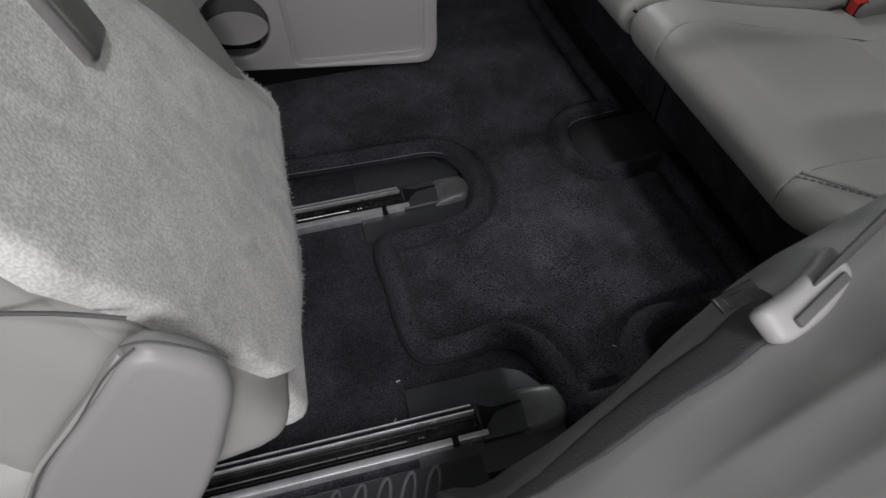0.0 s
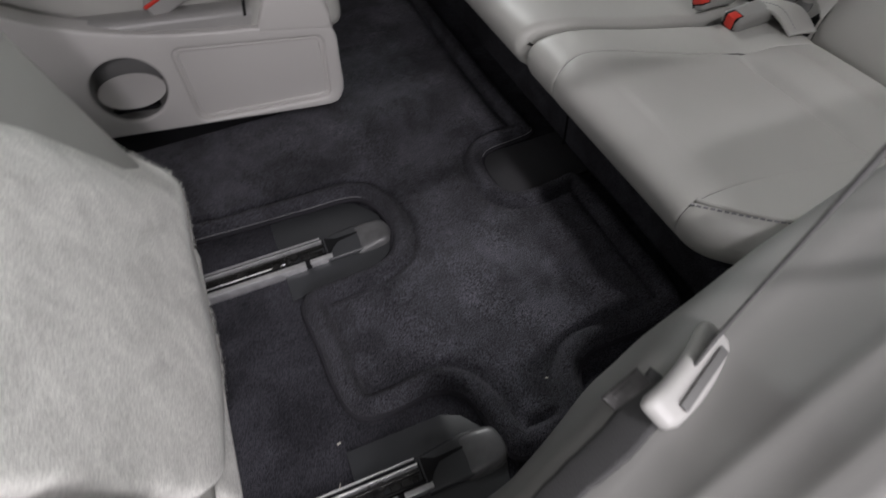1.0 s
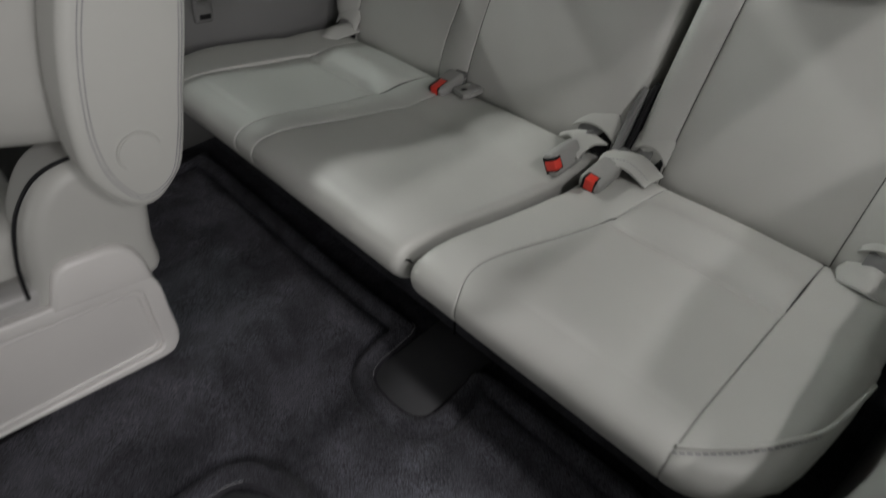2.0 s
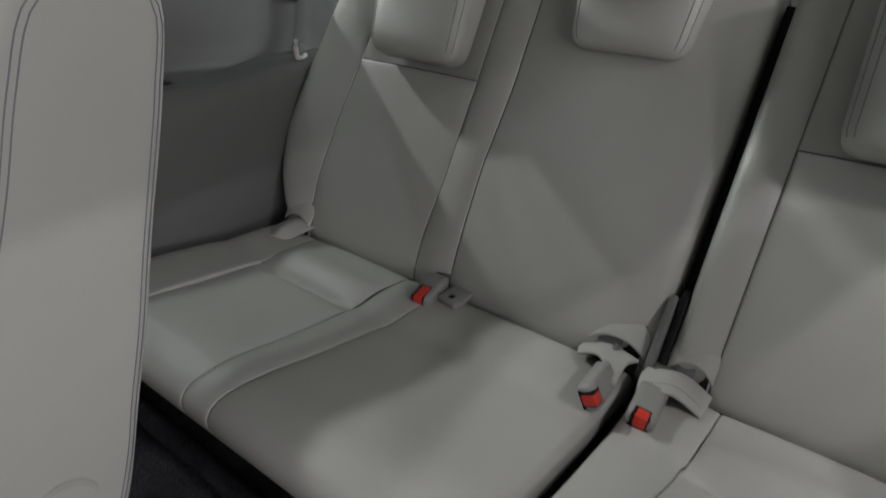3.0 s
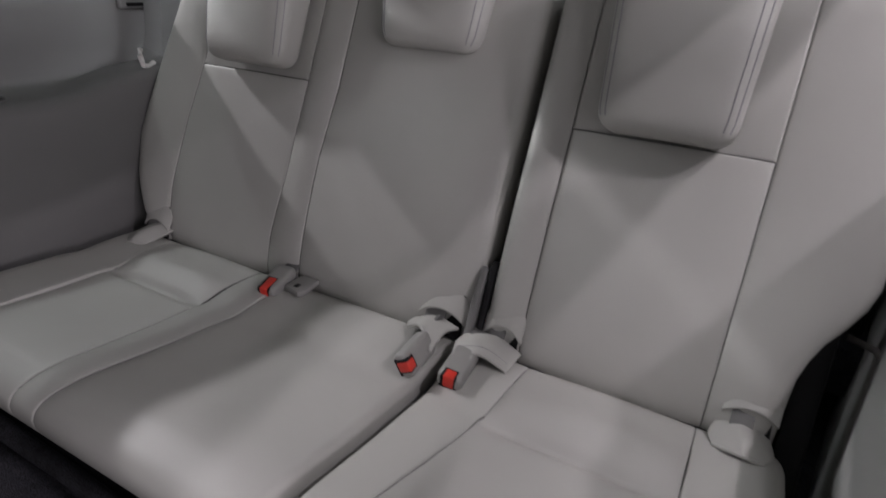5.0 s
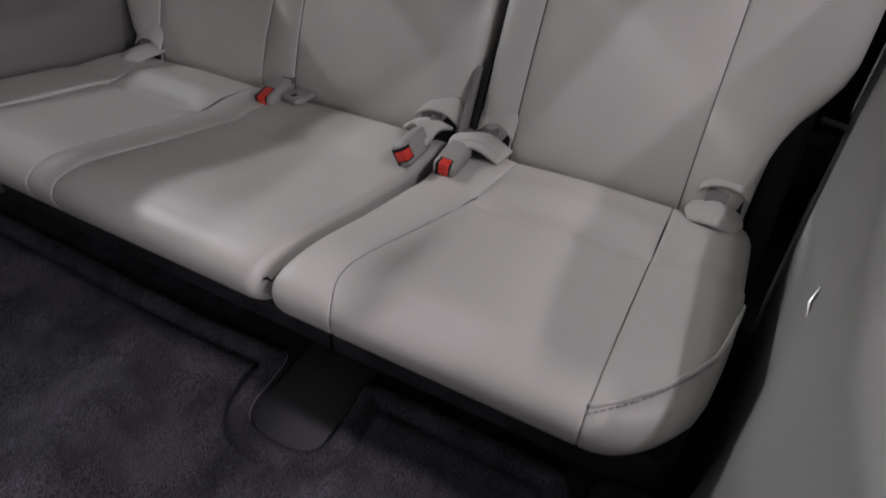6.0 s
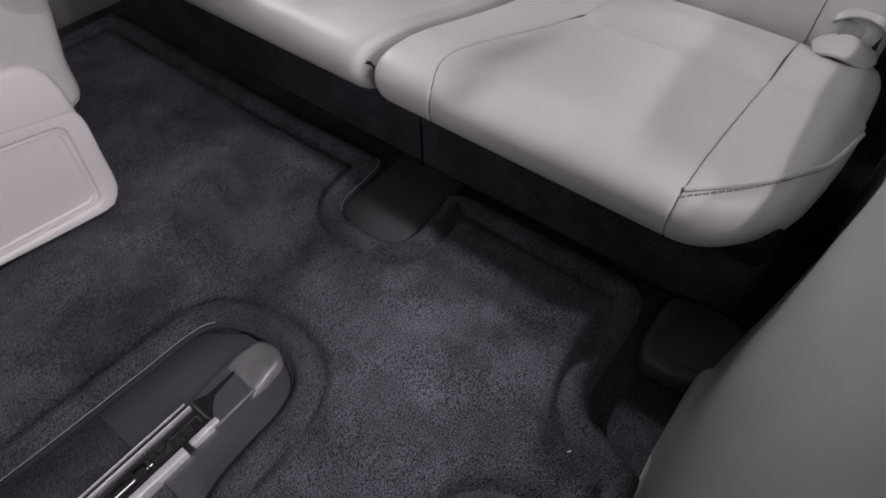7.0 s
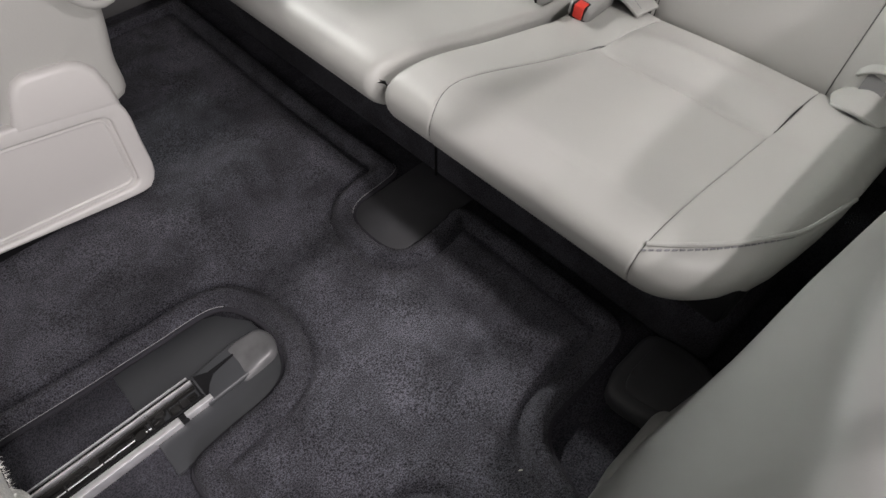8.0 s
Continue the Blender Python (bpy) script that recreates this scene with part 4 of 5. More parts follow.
part("housing", prism([(-0.03, -0.018), (-0.018, -0.026), (0.03, -0.02), (0.03, 0.02), (-0.02, 0.022)], -0.004, 0.008, "z", 0.003, 2), TRIM, lb)
part("slot", block(-0.017, -0.004, -0.006, 0.004, 0.0065, 0.0086, 0.0005), BLACK, lb)


def flap(at, pts, label):
    """A loose leather flap over the belt anchors: a curved sheet between four corner arcs."""
    f = thing("leather_flap", label, "leather flap", "leather flaps", at=at)
    rows = [smooth_line(r, 14) for r in pts]
    cols = [smooth_line([tuple(r[i]) for r in rows], 10) for i in range(15)]
    g = np.array(cols) - np.array(at)
    def s(u, v):
        a, b = u * 14, v * 10
        i, j = min(int(a), 13), min(int(b), 9)
        q, r = a - i, b - j
        return tuple(g[i, j] * (1 - q) * (1 - r) + g[i + 1, j] * q * (1 - r) + g[i, j + 1] * (1 - q) * r + g[i + 1, j + 1] * q * r)
    v = [s(i / 28, j / 20) for i in range(29) for j in range(21)]
    fc = [(i * 21 + j, i * 21 + 21 + j, i * 21 + 22 + j, i * 21 + j + 1) for i in range(28) for j in range(20)]
    ob = put("leather", mesh_of("leather", v, fc, LEATHER), f)
    mod = ob.modifiers.new("thickness", "SOLIDIFY")
    mod.thickness, mod.offset = 0.005, 0
    edge = [s(i / 28, 1) for i in range(29)]
    part("rim", tube(edge, 0.0034, 8), LEATHER, f)
    if "sewn" in label:
        stitches("stitching", [tuple(Vector(s(i / 28, 0.78)) + Vector((-0.001, 0, 0.003))) for i in range(2, 27)], f, r=0.0006, mat=STITCH)
    return f


def hood(y0, y1, h0, h1, label):
    """A leather hood at the foot of the backrest, open below, with a black plate for the shade and the belt stay behind
    it.
    """
    at = Vector(back_point((y0 + y1) / 2, h0, 0))
    f = thing("leather_hood", label, "leather hood", "leather hoods", at=at)

    def s(u, v):
        k = abs(2 * u - 1)
        top = h1 - 0.45 * (h1 - h0) * k ** 3.5
        low = h0 + 0.32 * (h1 - h0) * (1 - k ** 2.2)
        e = 0.001 + 0.008 * (1 - v) ** 0.7 * (1 - k ** 3) - 0.004 * v
        return tuple(Vector(back_point(y0 + (y1 - y0) * u, low + (top - low) * v, e + 0.006)) - at)
    v = [s(i / 24, j / 10) for i in range(25) for j in range(11)]
    fc = [(i * 11 + j, i * 11 + 11 + j, i * 11 + 12 + j, i * 11 + j + 1) for i in range(24) for j in range(10)]
    ob = put("leather", mesh_of("leather", v, fc, LEATHER), f)
    mod = ob.modifiers.new("thickness", "SOLIDIFY")
    mod.thickness, mod.offset = 0.004, 0
    part("seam", tube([tuple(Vector(s(i / 24, 1)) + OUT * 0.0015) for i in range(3, 22)], 0.0012, 6), PIPING, f)
    w = y1 - y0
    # flat black plate put in for the shade under the hood
    q = [back_point(y0 + w * a, h0 + (h1 - h0) * b, 0.0045) for a, b in ((0.08, -0.45), (0.92, -0.45), (0.88, 0.5), (0.5, 0.62), (0.12, 0.5))]
    part("recess", mesh_bm([Vector(p) - at for p in q]), BLACK, f, "black plate for the shade in the opening")
    stay = [Vector(back_point(y0 + w * 0.62, h0 + (h1 - h0) * b, e)) - at for b, e in ((-0.35, 0.014), (0.1, 0.010), (0.55, 0.006))]
    part("stay", ribbon(stay, (0, 1, 0), w * 0.42, 0.004), DARKTRIM, f, "dark belt stay")
    return f


def mesh_bm(points):
    bm = bmesh.new()
    a = [bm.verts.new(p) for p in points]
    b = [bm.verts.new(Vector(p) - OUT * 0.006) for p in points]
    bm.faces.new(a), bm.faces.new(b[::-1])
    for i in range(len(a)):
        bm.faces.new((a[i], b[i], b[(i + 1) % len(a)], a[(i + 1) % len(a)]))
    bmesh.ops.recalc_face_normals(bm, faces=bm.faces[:])
    return bm


flap((0.97, 0.85, 0.27), [[(1.0, 0.895, 0.272), (0.995, 0.85, 0.292), (0.985, 0.80, 0.290)], [(0.975, 0.893, 0.276), (0.965, 0.85, 0.303), (0.95, 0.808, 0.297)],
                          [(0.965, 0.888, 0.276), (0.935, 0.845, 0.306), (0.905, 0.808, 0.285)]], "grey leather flap over a belt buckle")
flap((0.97, 0.74, 0.27), [[(1.0, 0.69, 0.270), (0.995, 0.735, 0.292), (0.985, 0.785, 0.285)], [(0.965, 0.69, 0.272), (0.96, 0.735, 0.298), (0.95, 0.785, 0.290)],
                          [(0.945, 0.692, 0.270), (0.935, 0.735, 0.292), (0.925, 0.78, 0.280)]], "grey leather flap with sewn rim over a belt anchor")
hood(0.797, 0.890, 0.024, 0.084, "grey leather hood over a belt stay at the backrest foot")
hood(0.694, 0.762, 0.026, 0.092, "grey leather hood over a belt stay beside the bench gap")
flap((0.98, 0.345, 0.27), [[(1.005, 0.388, 0.270), (1.005, 0.355, 0.284), (1.0, 0.318, 0.271)], [(0.978, 0.394, 0.268), (0.968, 0.355, 0.285), (0.967, 0.311, 0.270)],
                           [(0.958, 0.386, 0.265), (0.945, 0.355, 0.274), (0.951, 0.320, 0.265)]], "rounded grey leather tab at the bench's outer corner")
hood(0.312, 0.384, 0.032, 0.076, "grey leather hood at the backrest's outer foot")
flap((0.98, 1.57, 0.27), [[(1.01, 1.545, 0.272), (1.005, 1.575, 0.285), (1.0, 1.61, 0.275)], [(0.96, 1.545, 0.268), (0.955, 1.575, 0.284), (0.955, 1.61, 0.27)],
                           [(0.935, 1.55, 0.264), (0.925, 1.575, 0.27), (0.93, 1.60, 0.262)]], "rounded grey leather tab at the bench's outer corner")
hood(1.548, 1.628, 0.012, 0.072, "grey leather hood at the backrest's far foot")
hinge = part("hinge_arm", prism([(-0.05, 0.0), (0.03, 0.0), (0.07, 0.18), (0.055, 0.20), (0.04, 0.19), (0.0, 0.09)], -0.018, -0.006, "y", 0.003), BLACK, far, "black steel hinge arm")
hinge.location = (0.998 - F[0], 0.782 - F[1], 0.2 - F[2])
part("hinge_cover", prism([(-0.045, 0.01), (0.0, 0.01), (0.055, 0.175), (0.045, 0.19), (0.02, 0.16)], -0.004, 0.01, "y", 0.004), DARKTRIM, hinge)
hinge = part("hinge_arm", prism([(-0.06, -0.03), (0.04, -0.03), (0.13, 0.30), (0.10, 0.32), (0.03, 0.16), (0.0, 0.08)], -0.02, 0.02, "y", 0.004), BLACK, seat, "black steel hinge arm")
hinge.location = (1.06 - A[0], 0.285 - A[1], 0.2 - A[2])
part("striker", tube([(0.06, -0.03, 0.20), (0.03, -0.06, 0.205), (0.0, -0.075, 0.20)], 0.005, 8), STEEL, hinge, "bright wire striker")
# made-up black panel that darkens the space beside the backrest
part("edge_blackout", block(1.30, 1.42, 0.20, 0.30, 0.0, 0.9, 0.01), BLACK, None, "", "structure")
tagged(bpy.data.objects["edge_blackout"], "added black panel darkening the space behind the bench's outer edge", "panel")
belt = thing("shoulder_belt", "grey shoulder belt hanging on the dark side trim", "seat belt", at=(1.24, 1.83, 0.62))
part("webbing", ribbon([(-0.075, -0.07, -0.02), (-0.02, -0.015, 0.0), (0.0, 0.0, 0.04), (0.022, 0.012, 0.16), (0.045, 0.02, 0.26), (0.08, 0.02, 0.44)], (1, 0, 0), 0.046, 0.002), WEB, belt)
part("guide", tube([(-0.125, -0.115, 0.022), (-0.135, -0.125, 0.010), (-0.128, -0.122, -0.012), (-0.105, -0.11, -0.018), (-0.085, -0.10, -0.012)], 0.006, 8), PALE, belt, "pale wire belt guide")


# ---- far second-row seat ----
C = (0.05, 1.30, 0.010)
chair = thing("captain_seat", "grey leather second-row seat with raised armrest and plastic side shield", "car seat", "second row seats", at=(C[0] + 0.013, C[1] + 0.012, C[2] - 0.022))


def cl(bm):
    bm.transform(Matrix.Translation((-C[0], -C[1], -C[2])))
    return bm


def holed_plate(outline, holes, lo, hi, r):
    """A plate in the x-z plane with openings through it; its front rims are rounded."""
    bm = bmesh.new()
    edges = []
    for loop in (outline, *holes):
        vs = [bm.verts.new((a, lo, b)) for a, b in loop]
        edges += [bm.edges.new((vs[i], vs[(i + 1) % len(vs)])) for i in range(len(vs))]
    bmesh.ops.triangle_fill(bm, edges=edges, use_beauty=True)
    got = bmesh.ops.extrude_face_region(bm, geom=bm.faces[:])
    bmesh.ops.translate(bm, verts=[v for v in got["geom"] if isinstance(v, bmesh.types.BMVert)], vec=(0, hi - lo, 0))
    bmesh.ops.recalc_face_normals(bm, faces=bm.faces[:])
    rim = [e for e in bm.edges if all(abs(v.co.y - lo) < 1e-6 for v in e.verts) and len(e.link_faces) == 2 and e.calc_face_angle(0) > 1]
    bmesh.ops.bevel(bm, geom=rim, offset=r, segments=3, profile=0.5, affect="EDGES")
    return bm


shield = [(-0.48, 0.045), (-0.2, 0.040), (0.10, 0.035), (0.235, 0.034), (0.258, 0.042), (0.270, 0.070), (0.266, 0.13), (0.262, 0.180), (0.248, 0.203), (0.20, 0.212), (0.0, 0.222), (-0.10, 0.235), (-0.2, 0.262), (-0.3, 0.30), (-0.48, 0.33)]
loop = [tuple(q) for q in smooth_line(shield, 110)]
ring = [(-0.114 + 0.062 * math.cos(a), 0.130 + 0.062 * math.sin(a)) for a in np.linspace(0, 2 * math.pi, 41)[:-1]]


def rounded(points, r, n=6):
    """An outline with its corners rounded."""
    out = []
    m = len(points)
    for i in range(m):
        a, b, c = (Vector((*points[(i + k) % m], 0)) for k in (-1, 0, 1))
        s, e = b + (a - b).normalized() * r, b + (c - b).normalized() * r
        for k in range(n + 1):
            t = k / n
            q = s * (1 - t) ** 2 + b * 2 * t * (1 - t) + e * t * t
            out.append((q.x, q.y))
    return out


rim = rounded([(-0.031, 0.196), (0.236, 0.185), (0.243, 0.052), (-0.012, 0.045)], 0.018)
sp = part("side_shield", cl(holed_plate(loop, (ring, rim[::-1]), 1.085, 1.125, 0.005)), PALE, chair, "light grey plastic side shield")
part("inlay", cl(block(-0.035, 0.25, 1.0935, 1.102, 0.04, 0.20, 0.0)), PALE, sp, "recessed flat inlay panel")
inner_rim = [(0.106 + (a - 0.106) * 0.955, 0.120 + (b - 0.120) * 0.915) for a, b in rim]
part("inlay_lip", cl(tube([(a, 1.0935, b) for a, b in inner_rim], 0.0032, 6, True)), PALE, sp)
cup = bmesh.new()
bmesh.ops.create_cone(cup, cap_ends=False, segments=40, radius1=0.062, radius2=0.058, depth=0.06, matrix=pose(-0.114, 1.122, 0.130, -90, 0, 0))
part("cup_wall", cl(cup), TRIM, sp, "round opening lined in grey")
bed = bmesh.new()
bmesh.ops.create_circle(bed, cap_ends=True, segments=36, radius=0.058, matrix=pose(-0.114, 1.116, 0.112, 28, 0, 0) @ Matrix.Diagonal((1, 0.62, 1, 1)))
part("cup_bed", cl(bed), PALE, sp, "pale cup support")
part("cup_slit", cl(block(-0.155, -0.072, 1.10, 1.13, 0.078, 0.085, 0.001)), BLACK, sp)
part("cup_back", cl(block(-0.185, -0.04, 1.150, 1.155, 0.06, 0.20, 0.0)), DARKTRIM, sp)
base = block(-0.42, 0.20, 1.12, 1.52, 0.0, 0.10, 0.01)
base.transform(PITCH.inverted())
part("plinth", cl(base), BLACK, chair)
part("top_cap", cl(prism([(0.118, 0.205), (0.258, 0.195), (0.252, 0.232), (0.242, 0.258), (0.228, 0.271), (0.212, 0.277), (0.158, 0.278), (0.144, 0.272), (0.136, 0.258)], 1.083, 1.15, "y", 0.010, 3)), PALE, chair, "light grey plastic cap")
seat_cush = part("cushion", stuffed(0.60, 0.40, 0.15, 0.045, 10, lambda c: Vector((c.x, c.y, c.z + 0.05 * (c.x / 0.3) ** 2 * (c.x < 0)))), LEATHER, chair)
seat_cush.location = (-0.14 - C[0], 1.345 - C[1], 0.235)
part("seat_edge", cl(block(-0.45, 0.16, 1.10, 1.15, 0.20, 0.245, 0.012, 3)), SMOOTHGREY, chair)
part("recliner_cover", cl(prism([tuple(q) for q in smooth_line([(0.115, 0.20), (0.265, 0.19), (0.278, 0.26), (0.284, 0.345), (0.268, 0.388), (0.225, 0.404), (0.172, 0.390), (0.134, 0.335), (0.118, 0.26)], 50, True)], 1.095, 1.20, "y", 0.022, 4)), LEATHER, chair)
rest = part("backrest", stuffed(0.22, 0.45, 0.62, 0.06, 12, lambda c: Vector((c.x + (0.03 * (abs(c.y) / 0.21) ** 2 * (-1 if c.x < 0 else 0)), c.y * (1 - 0.12 * max(0, c.z)), c.z))), LEATHER, chair)
rest.matrix_local = Matrix.Translation((0.262 - C[0], 1.330 - C[1], 0.705)) @ pose(0, 0, 0, 0, 12, 0)
part("recliner_gap", cl(tube([tuple(q) for q in smooth_line([(0.105, 1.099, 0.235), (0.110, 1.098, 0.29), (0.126, 1.098, 0.350), (0.152, 1.098, 0.390), (0.18, 1.098, 0.408), (0.215, 1.098, 0.414)], 24)], 0.0028, 6)), BLACK, chair)
hr = part("headrest", stuffed(0.10, 0.27, 0.15, 0.04, 10), LEATHER, chair)
hr.matrix_local = Matrix.Translation((0.345 - C[0], 1.335 - C[1], 1.085)) @ pose(0, 0, 0, 0, 8, 0)
ARM = [(0.315, 0.372), (0.285, 0.346), (0.255, 0.349), (0.228, 0.380), (0.214, 0.42), (0.218, 0.50), (0.236, 0.58), (0.262, 0.65), (0.288, 0.735), (0.306, 0.782), (0.330, 0.806), (0.353, 0.813), (0.378, 0.812),
       (0.397, 0.804), (0.407, 0.788), (0.410, 0.765), (0.398, 0.70), (0.380, 0.625), (0.365, 0.555), (0.348, 0.48), (0.330, 0.40)]
arm_line = smooth_line([(a - 0.013 - 0.006 * max(0, (b - 0.55) / 0.2), b + 0.018) for a, b in ARM], 90, True)
arm = part("armrest", cl(prism([tuple(q) for q in arm_line], 1.013, 1.085, "y", 0.013, 5)), LEATHER, chair)


def inset(line, near_by, wide):
    """A closed line drawn inwards: by near_by along its rear side, by wide along its front."""
    q = np.array(line)
    d = np.roll(q, -2, 0) - np.roll(q, 2, 0)
    n = np.stack([d[:, 1], -d[:, 0]], 1) / np.linalg.norm(d, axis=1)[:, None]
    if ((q + n * 0.01).std(0).sum()) > q.std(0).sum():
        n = -n
    k = np.clip(0.5 + 0.9 * n[:, 0], 0, 1)
    return smooth_line((q + n * (near_by + (wide - near_by) * k)[:, None])[::5], 80, True)


for near_by, wide in ((0.008, 0.017), (0.0115, 0.0215)):
    part("arm_seam", cl(tube([(a, 1.0128, b) for a, b in inset(arm_line, near_by, wide)], 0.0005, 6, True)), STITCH, arm)
bm = bmesh.new()
bmesh.ops.create_cone(bm, cap_ends=True, segments=36, radius1=0.027, radius2=0.025, depth=0.006, matrix=pose(0.264, 1.012, 0.440, 90, 0, 0))
bmesh.ops.bevel(bm, geom=[e for e in bm.edges if all(v.co.y < 1.011 for v in e.verts)], offset=0.0015, segments=2, affect="EDGES")
part("pivot_cap", cl(bm), LEATHER, arm, "round plastic pivot cap")
cb = thing("belt_buckle", "grey belt buckle with red button beside the seat cushion", "belt buckle", "seat belt buckles", at=(-0.005, 1.145, 0.243))
part("housing", block(-0.034, 0.038, -0.012, 0.014, -0.022, 0.012, 0.007, 3, pose(0, 0, 0, 0, -25, 10)), SMOOTHGREY, cb)
part("button", block(-0.036, 0.006, -0.0135, -0.009, 0.006, 0.0128, 0.002, 2, pose(0, 0, 0, 0, -25, 10)), RED, cb, "red push button")
part("strap", block(0.03, 0.09, -0.006, 0.008, -0.014, 0.002, 0.004, 2, pose(0, 0, 0, 0, -5, 10)), WEB, cb)

# ---- near second-row seat, tipped forward ----
N = (-0.08, 0.45, 0.0)
tip = thing("captain_seat", "tipped second-row seat with pale felt back and grey leather side", "car seat", "second row seats", at=N)


def nl(bm):
    bm.transform(Matrix.Translation((-N[0], -N[1], -N[2])))
    return bm


T_UP = Vector((-0.36, 0, 0.933))
T_OUT = Vector((0.933, 0, 0.36))
T_BASE = Vector((-0.024, 0, 0.205))


def felt(u, v):
    """The felt back: u across the seat, v up its slope."""
    h = -0.02 + 0.60 * v
    lo = blend(h, (-0.02, 0.0, 0.03, 0.06, 0.13, 0.20, 0.27, 0.58), (0.345, 0.315, 0.285, 0.265, 0.250, 0.238, 0.215, 0.21))
    hi = blend(h, (-0.02, 0.0, 0.03, 0.20, 0.58), (0.690, 0.704, 0.705, 0.690, 0.66))
    y = lo + (hi - lo) * u
    fold = max(0.0, y - blend(h, (-0.02, 0.02, 0.104, 0.224, 0.314, 0.58), (0.72, 0.66, 0.55, 0.465, 0.385, 0.20)))
    p = -T_OUT * 0.30 * (fold - 0.012 * (1 - math.exp(-fold / 0.012))) + T_BASE + T_UP * h + T_OUT * (0.010 * math.sin(math.pi * u) + 0.004 * math.sin(7 * u + 5 * v) - 0.02 * max(0, 0.03 - h) / 0.05)
    return (p.x - N[0], y - N[1], p.z - N[2])


cover("felt_back", felt, 40, 50, BACKFELT, tip, "pale grey felt back panel", groove=0.009, depth=0.010, side=1)
rng = random.Random(5)
fuzz = []
for k in range(1500):
    u, v = (0.985 + 0.015 * rng.random(), rng.random()) if k % 3 else (rng.random(), 0.012 * rng.random())
    p = Vector(felt(u, v))
    d = Vector((rng.uniform(-0.2, 1), rng.uniform(0.0, 1.0) if k % 3 else rng.uniform(-0.5, 0.5), rng.uniform(-0.6, 0.4) if k % 3 else rng.uniform(-1, 0))).normalized()
    s = d.cross(Vector((0.3, 0.2, 0.9))).normalized() * 0.00035
    tipp = p + d * rng.uniform(0.002, 0.006)
    fuzz.append((p - s, p + s, tipp))
me = mesh_of("fuzz", [v for f in fuzz for v in f], [(3 * i, 3 * i + 1, 3 * i + 2) for i in range(len(fuzz))], BACKFELT, False)
put("fuzz", me, tip, "fine loose felt fibres", "stuff")
core = block(-0.13, -0.012, 0.235, 0.685, -0.0, 0.56, 0.03, 4)
frame_m = Matrix((( T_OUT.x, 0, T_UP.x, T_BASE.x), (0, 1, 0, 0), (T_OUT.z, 0, T_UP.z, T_BASE.z), (0, 0, 0, 1)))
core.transform(frame_m)
part("backrest", nl(core), LEATHER, tip)
skirt = block(-0.085, -0.040, 0.30, 0.67, -0.09, 0.02, 0.018, 3)
skirt.transform(frame_m)
part("felt_skirt", nl(skirt), BACKFELT, tip, "pale felt skirt")
side = stuffed(0.16, 0.07, 0.52, 0.033, 10)
side.transform(frame_m @ Matrix.Translation((-0.105, 0.262, 0.30)))
part("side_bolster", nl(side), LEATHER, tip)
for name, line, r, mat in (("side_seam", [(-0.205, 0.2255, 0.428), (-0.170, 0.2255, 0.427), (-0.138, 0.2250, 0.421), (-0.107, 0.2235, 0.411)], 0.0013, PIPING),
                           ("side_gap", [(-0.104, 0.209, 0.404), (-0.122, 0.206, 0.388), (-0.148, 0.205, 0.350), (-0.192, 0.205, 0.288), (-0.235, 0.206, 0.20)], 0.0007, PIPING),
                           ("side_roll", [(-0.112, 0.2105, 0.399), (-0.126, 0.208, 0.380), (-0.152, 0.206, 0.346), (-0.196, 0.206, 0.286), (-0.240, 0.206, 0.20)], 0.0018, LEATHER),
                           ("cover_gap", [(-0.112, 0.212, 0.403), (-0.098, 0.213, 0.403), (-0.080, 0.213, 0.392), (-0.064, 0.215, 0.373)], 0.0007, PIPING)):
    part(name, nl(tube(smooth_line(line, 24), r, 8)), mat, tip)
knob = [tuple(q) for q in smooth_line([(-0.19, 0.29), (-0.145, 0.352), (-0.120, 0.388), (-0.104, 0.400), (-0.085, 0.390), (-0.069, 0.371), (-0.066, 0.342), (-0.076, 0.303), (-0.092, 0.252), (-0.122, 0.18), (-0.16, 0.115), (-0.22, 0.12), (-0.24, 0.19)], 70, True)]
part("recliner_cover", nl(prism(knob, 0.205, 0.228, "y", 0.010, 5)), SMOOTHGREY, tip, "smooth grey plastic recliner cover")
part("cushion", nl(block(-0.62, -0.12, 0.22, 0.68, 0.12, 0.26, 0.04, 4)), LEATHER, tip)
base = block(-0.60, -0.20, 0.36, 0.70, -0.012, 0.25, 0.01)
base.transform(PITCH.inverted())
part("plinth", nl(base), BLACK, tip)
latch = block(-0.004, 0.014, 0.36, 0.40, 0.285, 0.40, 0.006, 3)
latch.transform(frame_m)
part("latch", nl(latch), STEEL, tip, "bright latch on the felt")

# ---- lap belt on the near trim ----
B0 = Vector((0.275, 0.16, 0.43))
tb = thing("door_belt", "grey seat belt with white tongue hanging on the moulded trim", "seat belt", at=B0, pitched=False)


def rel(pts):
    return [tuple(Vector(p) - B0) for p in pts]


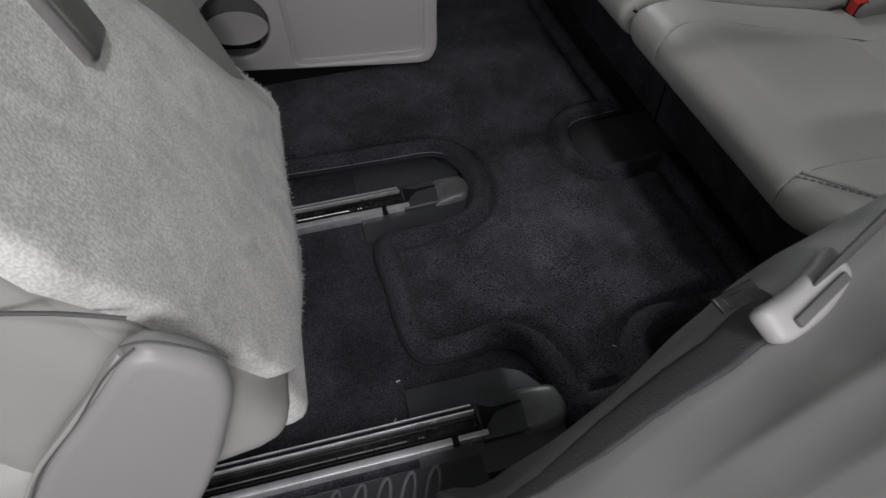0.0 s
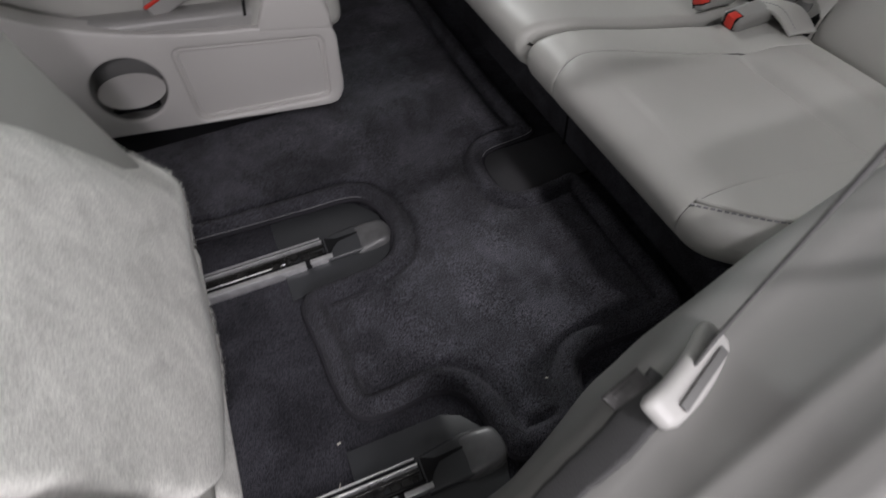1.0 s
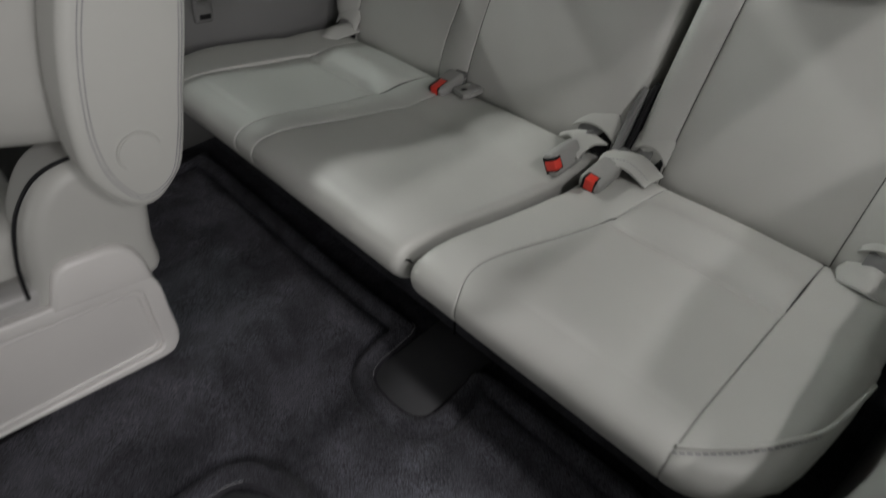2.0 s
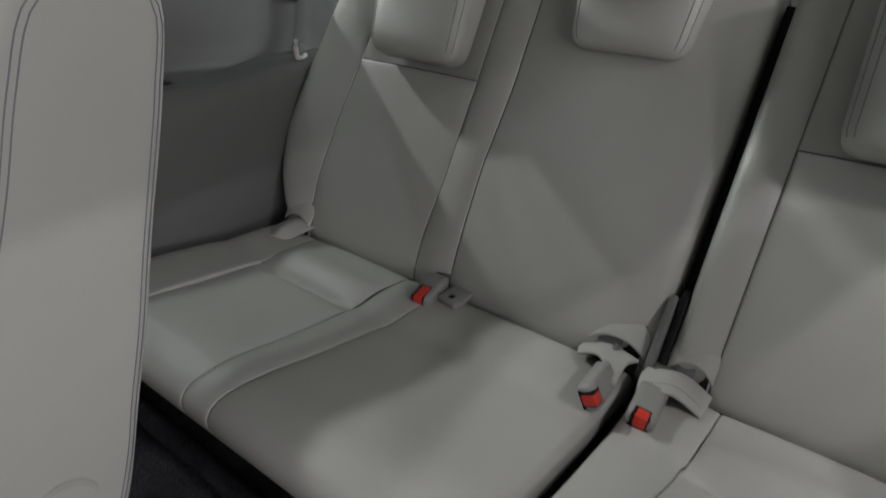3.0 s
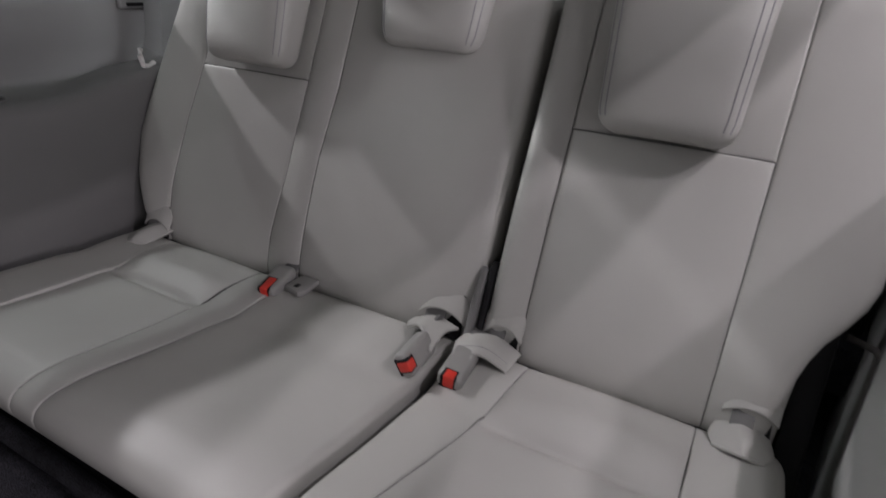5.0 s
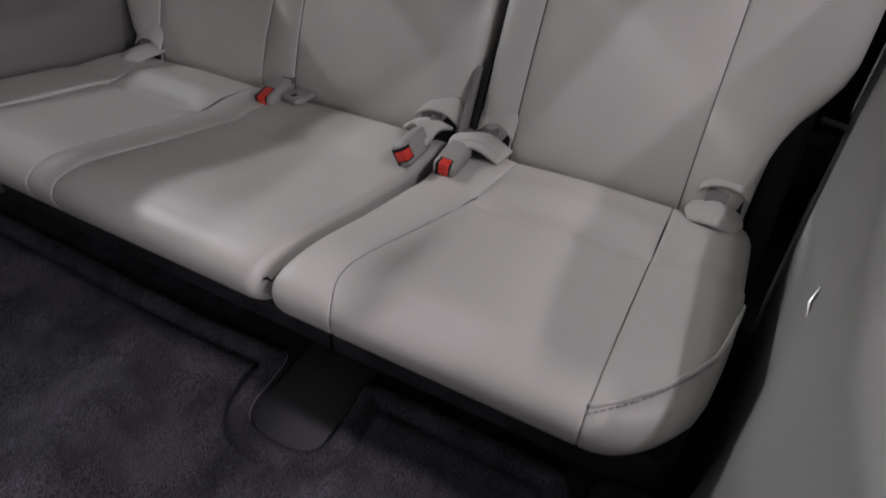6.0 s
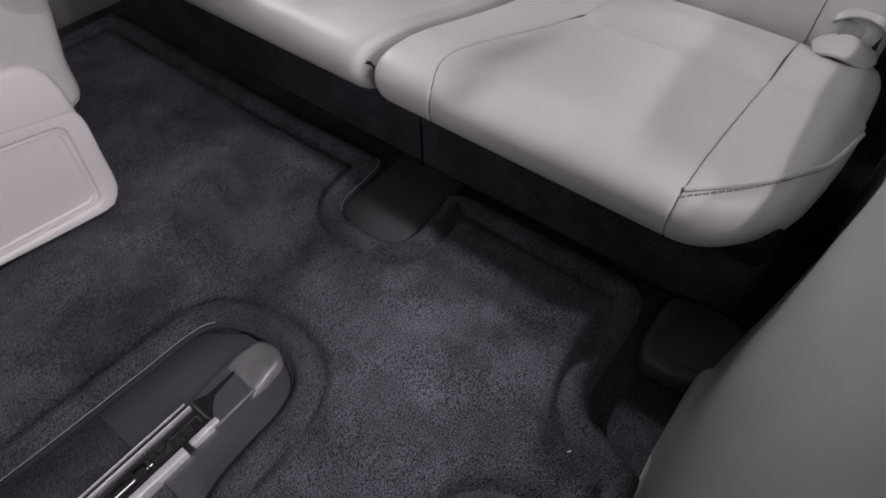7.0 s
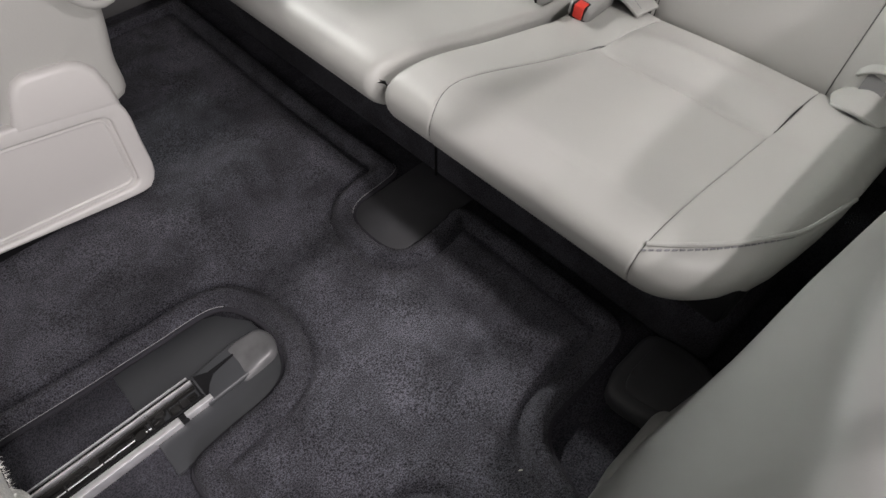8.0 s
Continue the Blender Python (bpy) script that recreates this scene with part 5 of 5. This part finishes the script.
part("webbing", ribbon(rel([(0.290, 0.170, 0.436), (0.299, 0.171, 0.465), (0.297, 0.157, 0.56), (0.295, 0.148, 0.618), (0.298, 0.140, 0.655), (0.33, 0.115, 0.675), (0.42, 0.085, 0.655), (0.50, 0.072, 0.632), (0.66, 0.052, 0.60)]), (0.62, 0.32, -0.66), 0.036, 0.0022), WEB, tb)
rows = []
for x in np.linspace(0.088, 0.262, 34):
    line = [np.array(q) for q in trim_row(x, 500)]
    arc = np.concatenate([[0], np.cumsum([np.linalg.norm(line[i + 1] - line[i]) for i in range(len(line) - 1)])])
    top = blend(x, (0.075, 0.10, 0.15, 0.20, 0.25, 0.36), (0.22, 0.295, 0.362, 0.402, 0.420, 0.430))
    key = np.array((trim_y(x, top) - 0.006, top - 0.006))
    at = arc[int(np.argmin([np.linalg.norm(q - key) for q in line]))]
    row = []
    for s in np.linspace(at - 0.001, at - 0.001 + (0.015 + 0.07 * (x - 0.08)) * min(1.0, 0.35 + 10 * (x - 0.085)), 9):
        y, z = (float(np.interp(s, arc, [q[k] for q in line])) for k in (0, 1))
        y2, z2 = (float(np.interp(s + 0.004, arc, [q[k] for q in line])) for k in (0, 1))
        n = Vector((0, z2 - z, y - y2)).normalized() * 0.0055
        row.append((x - B0.x, y + n.y - B0.y, z + n.z - B0.z))
    rows.append(row)
n = len(rows[0])
me = mesh_of("lower_webbing", [v for r in rows for v in r], [(i * n + j, i * n + j + 1, (i + 1) * n + j + 1, (i + 1) * n + j) for i in range(len(rows) - 1) for j in range(n - 1)], WEBDARK)
ob = put("lower_webbing", me, tb, "dark lower webbing lying on the trim")
mod = ob.modifiers.new("thickness", "SOLIDIFY")
mod.thickness, mod.offset = 0.002, 0
LONG = Vector((0.064, 0.031, -0.004)).normalized()
FACE = Vector((-0.25, -0.55, 0.80))
FACE = (FACE - FACE.dot(LONG) * LONG).normalized()
SIDE = FACE.cross(LONG)
gm = Matrix((LONG, SIDE, FACE)).transposed().to_4x4()
gm.translation = Vector((0.273, 0.160, 0.432)) - B0
grip = stuffed(0.078, 0.024, 0.015, 0.007, 8, lambda c: Vector((c.x, c.y + 0.006 * (c.x / 0.042) ** 2, c.z)))
grip.transform(gm)
part("tongue_grip", grip, TONGUE, tb, "white plastic tongue grip")
for n, bm, mat in (("tongue_slot", block(-0.026, 0.026, -0.005, 0.001, 0.008, 0.0108, 0.001), DARKTRIM),
                   ("tongue_plate", prism([(-0.024, 0.017), (-0.054, 0.024), (-0.055, 0.034), (-0.024, 0.029)], -0.0012, 0.0012, "z", 0.0006), DULL),
                   ("tongue_hole", prism([(-0.034, 0.0215), (-0.049, 0.025), (-0.050, 0.0305), (-0.034, 0.028)], -0.0016, 0.0019, "z", 0.0003), DULL)):
    bm.transform(gm)
    part(n, bm, mat, tb)
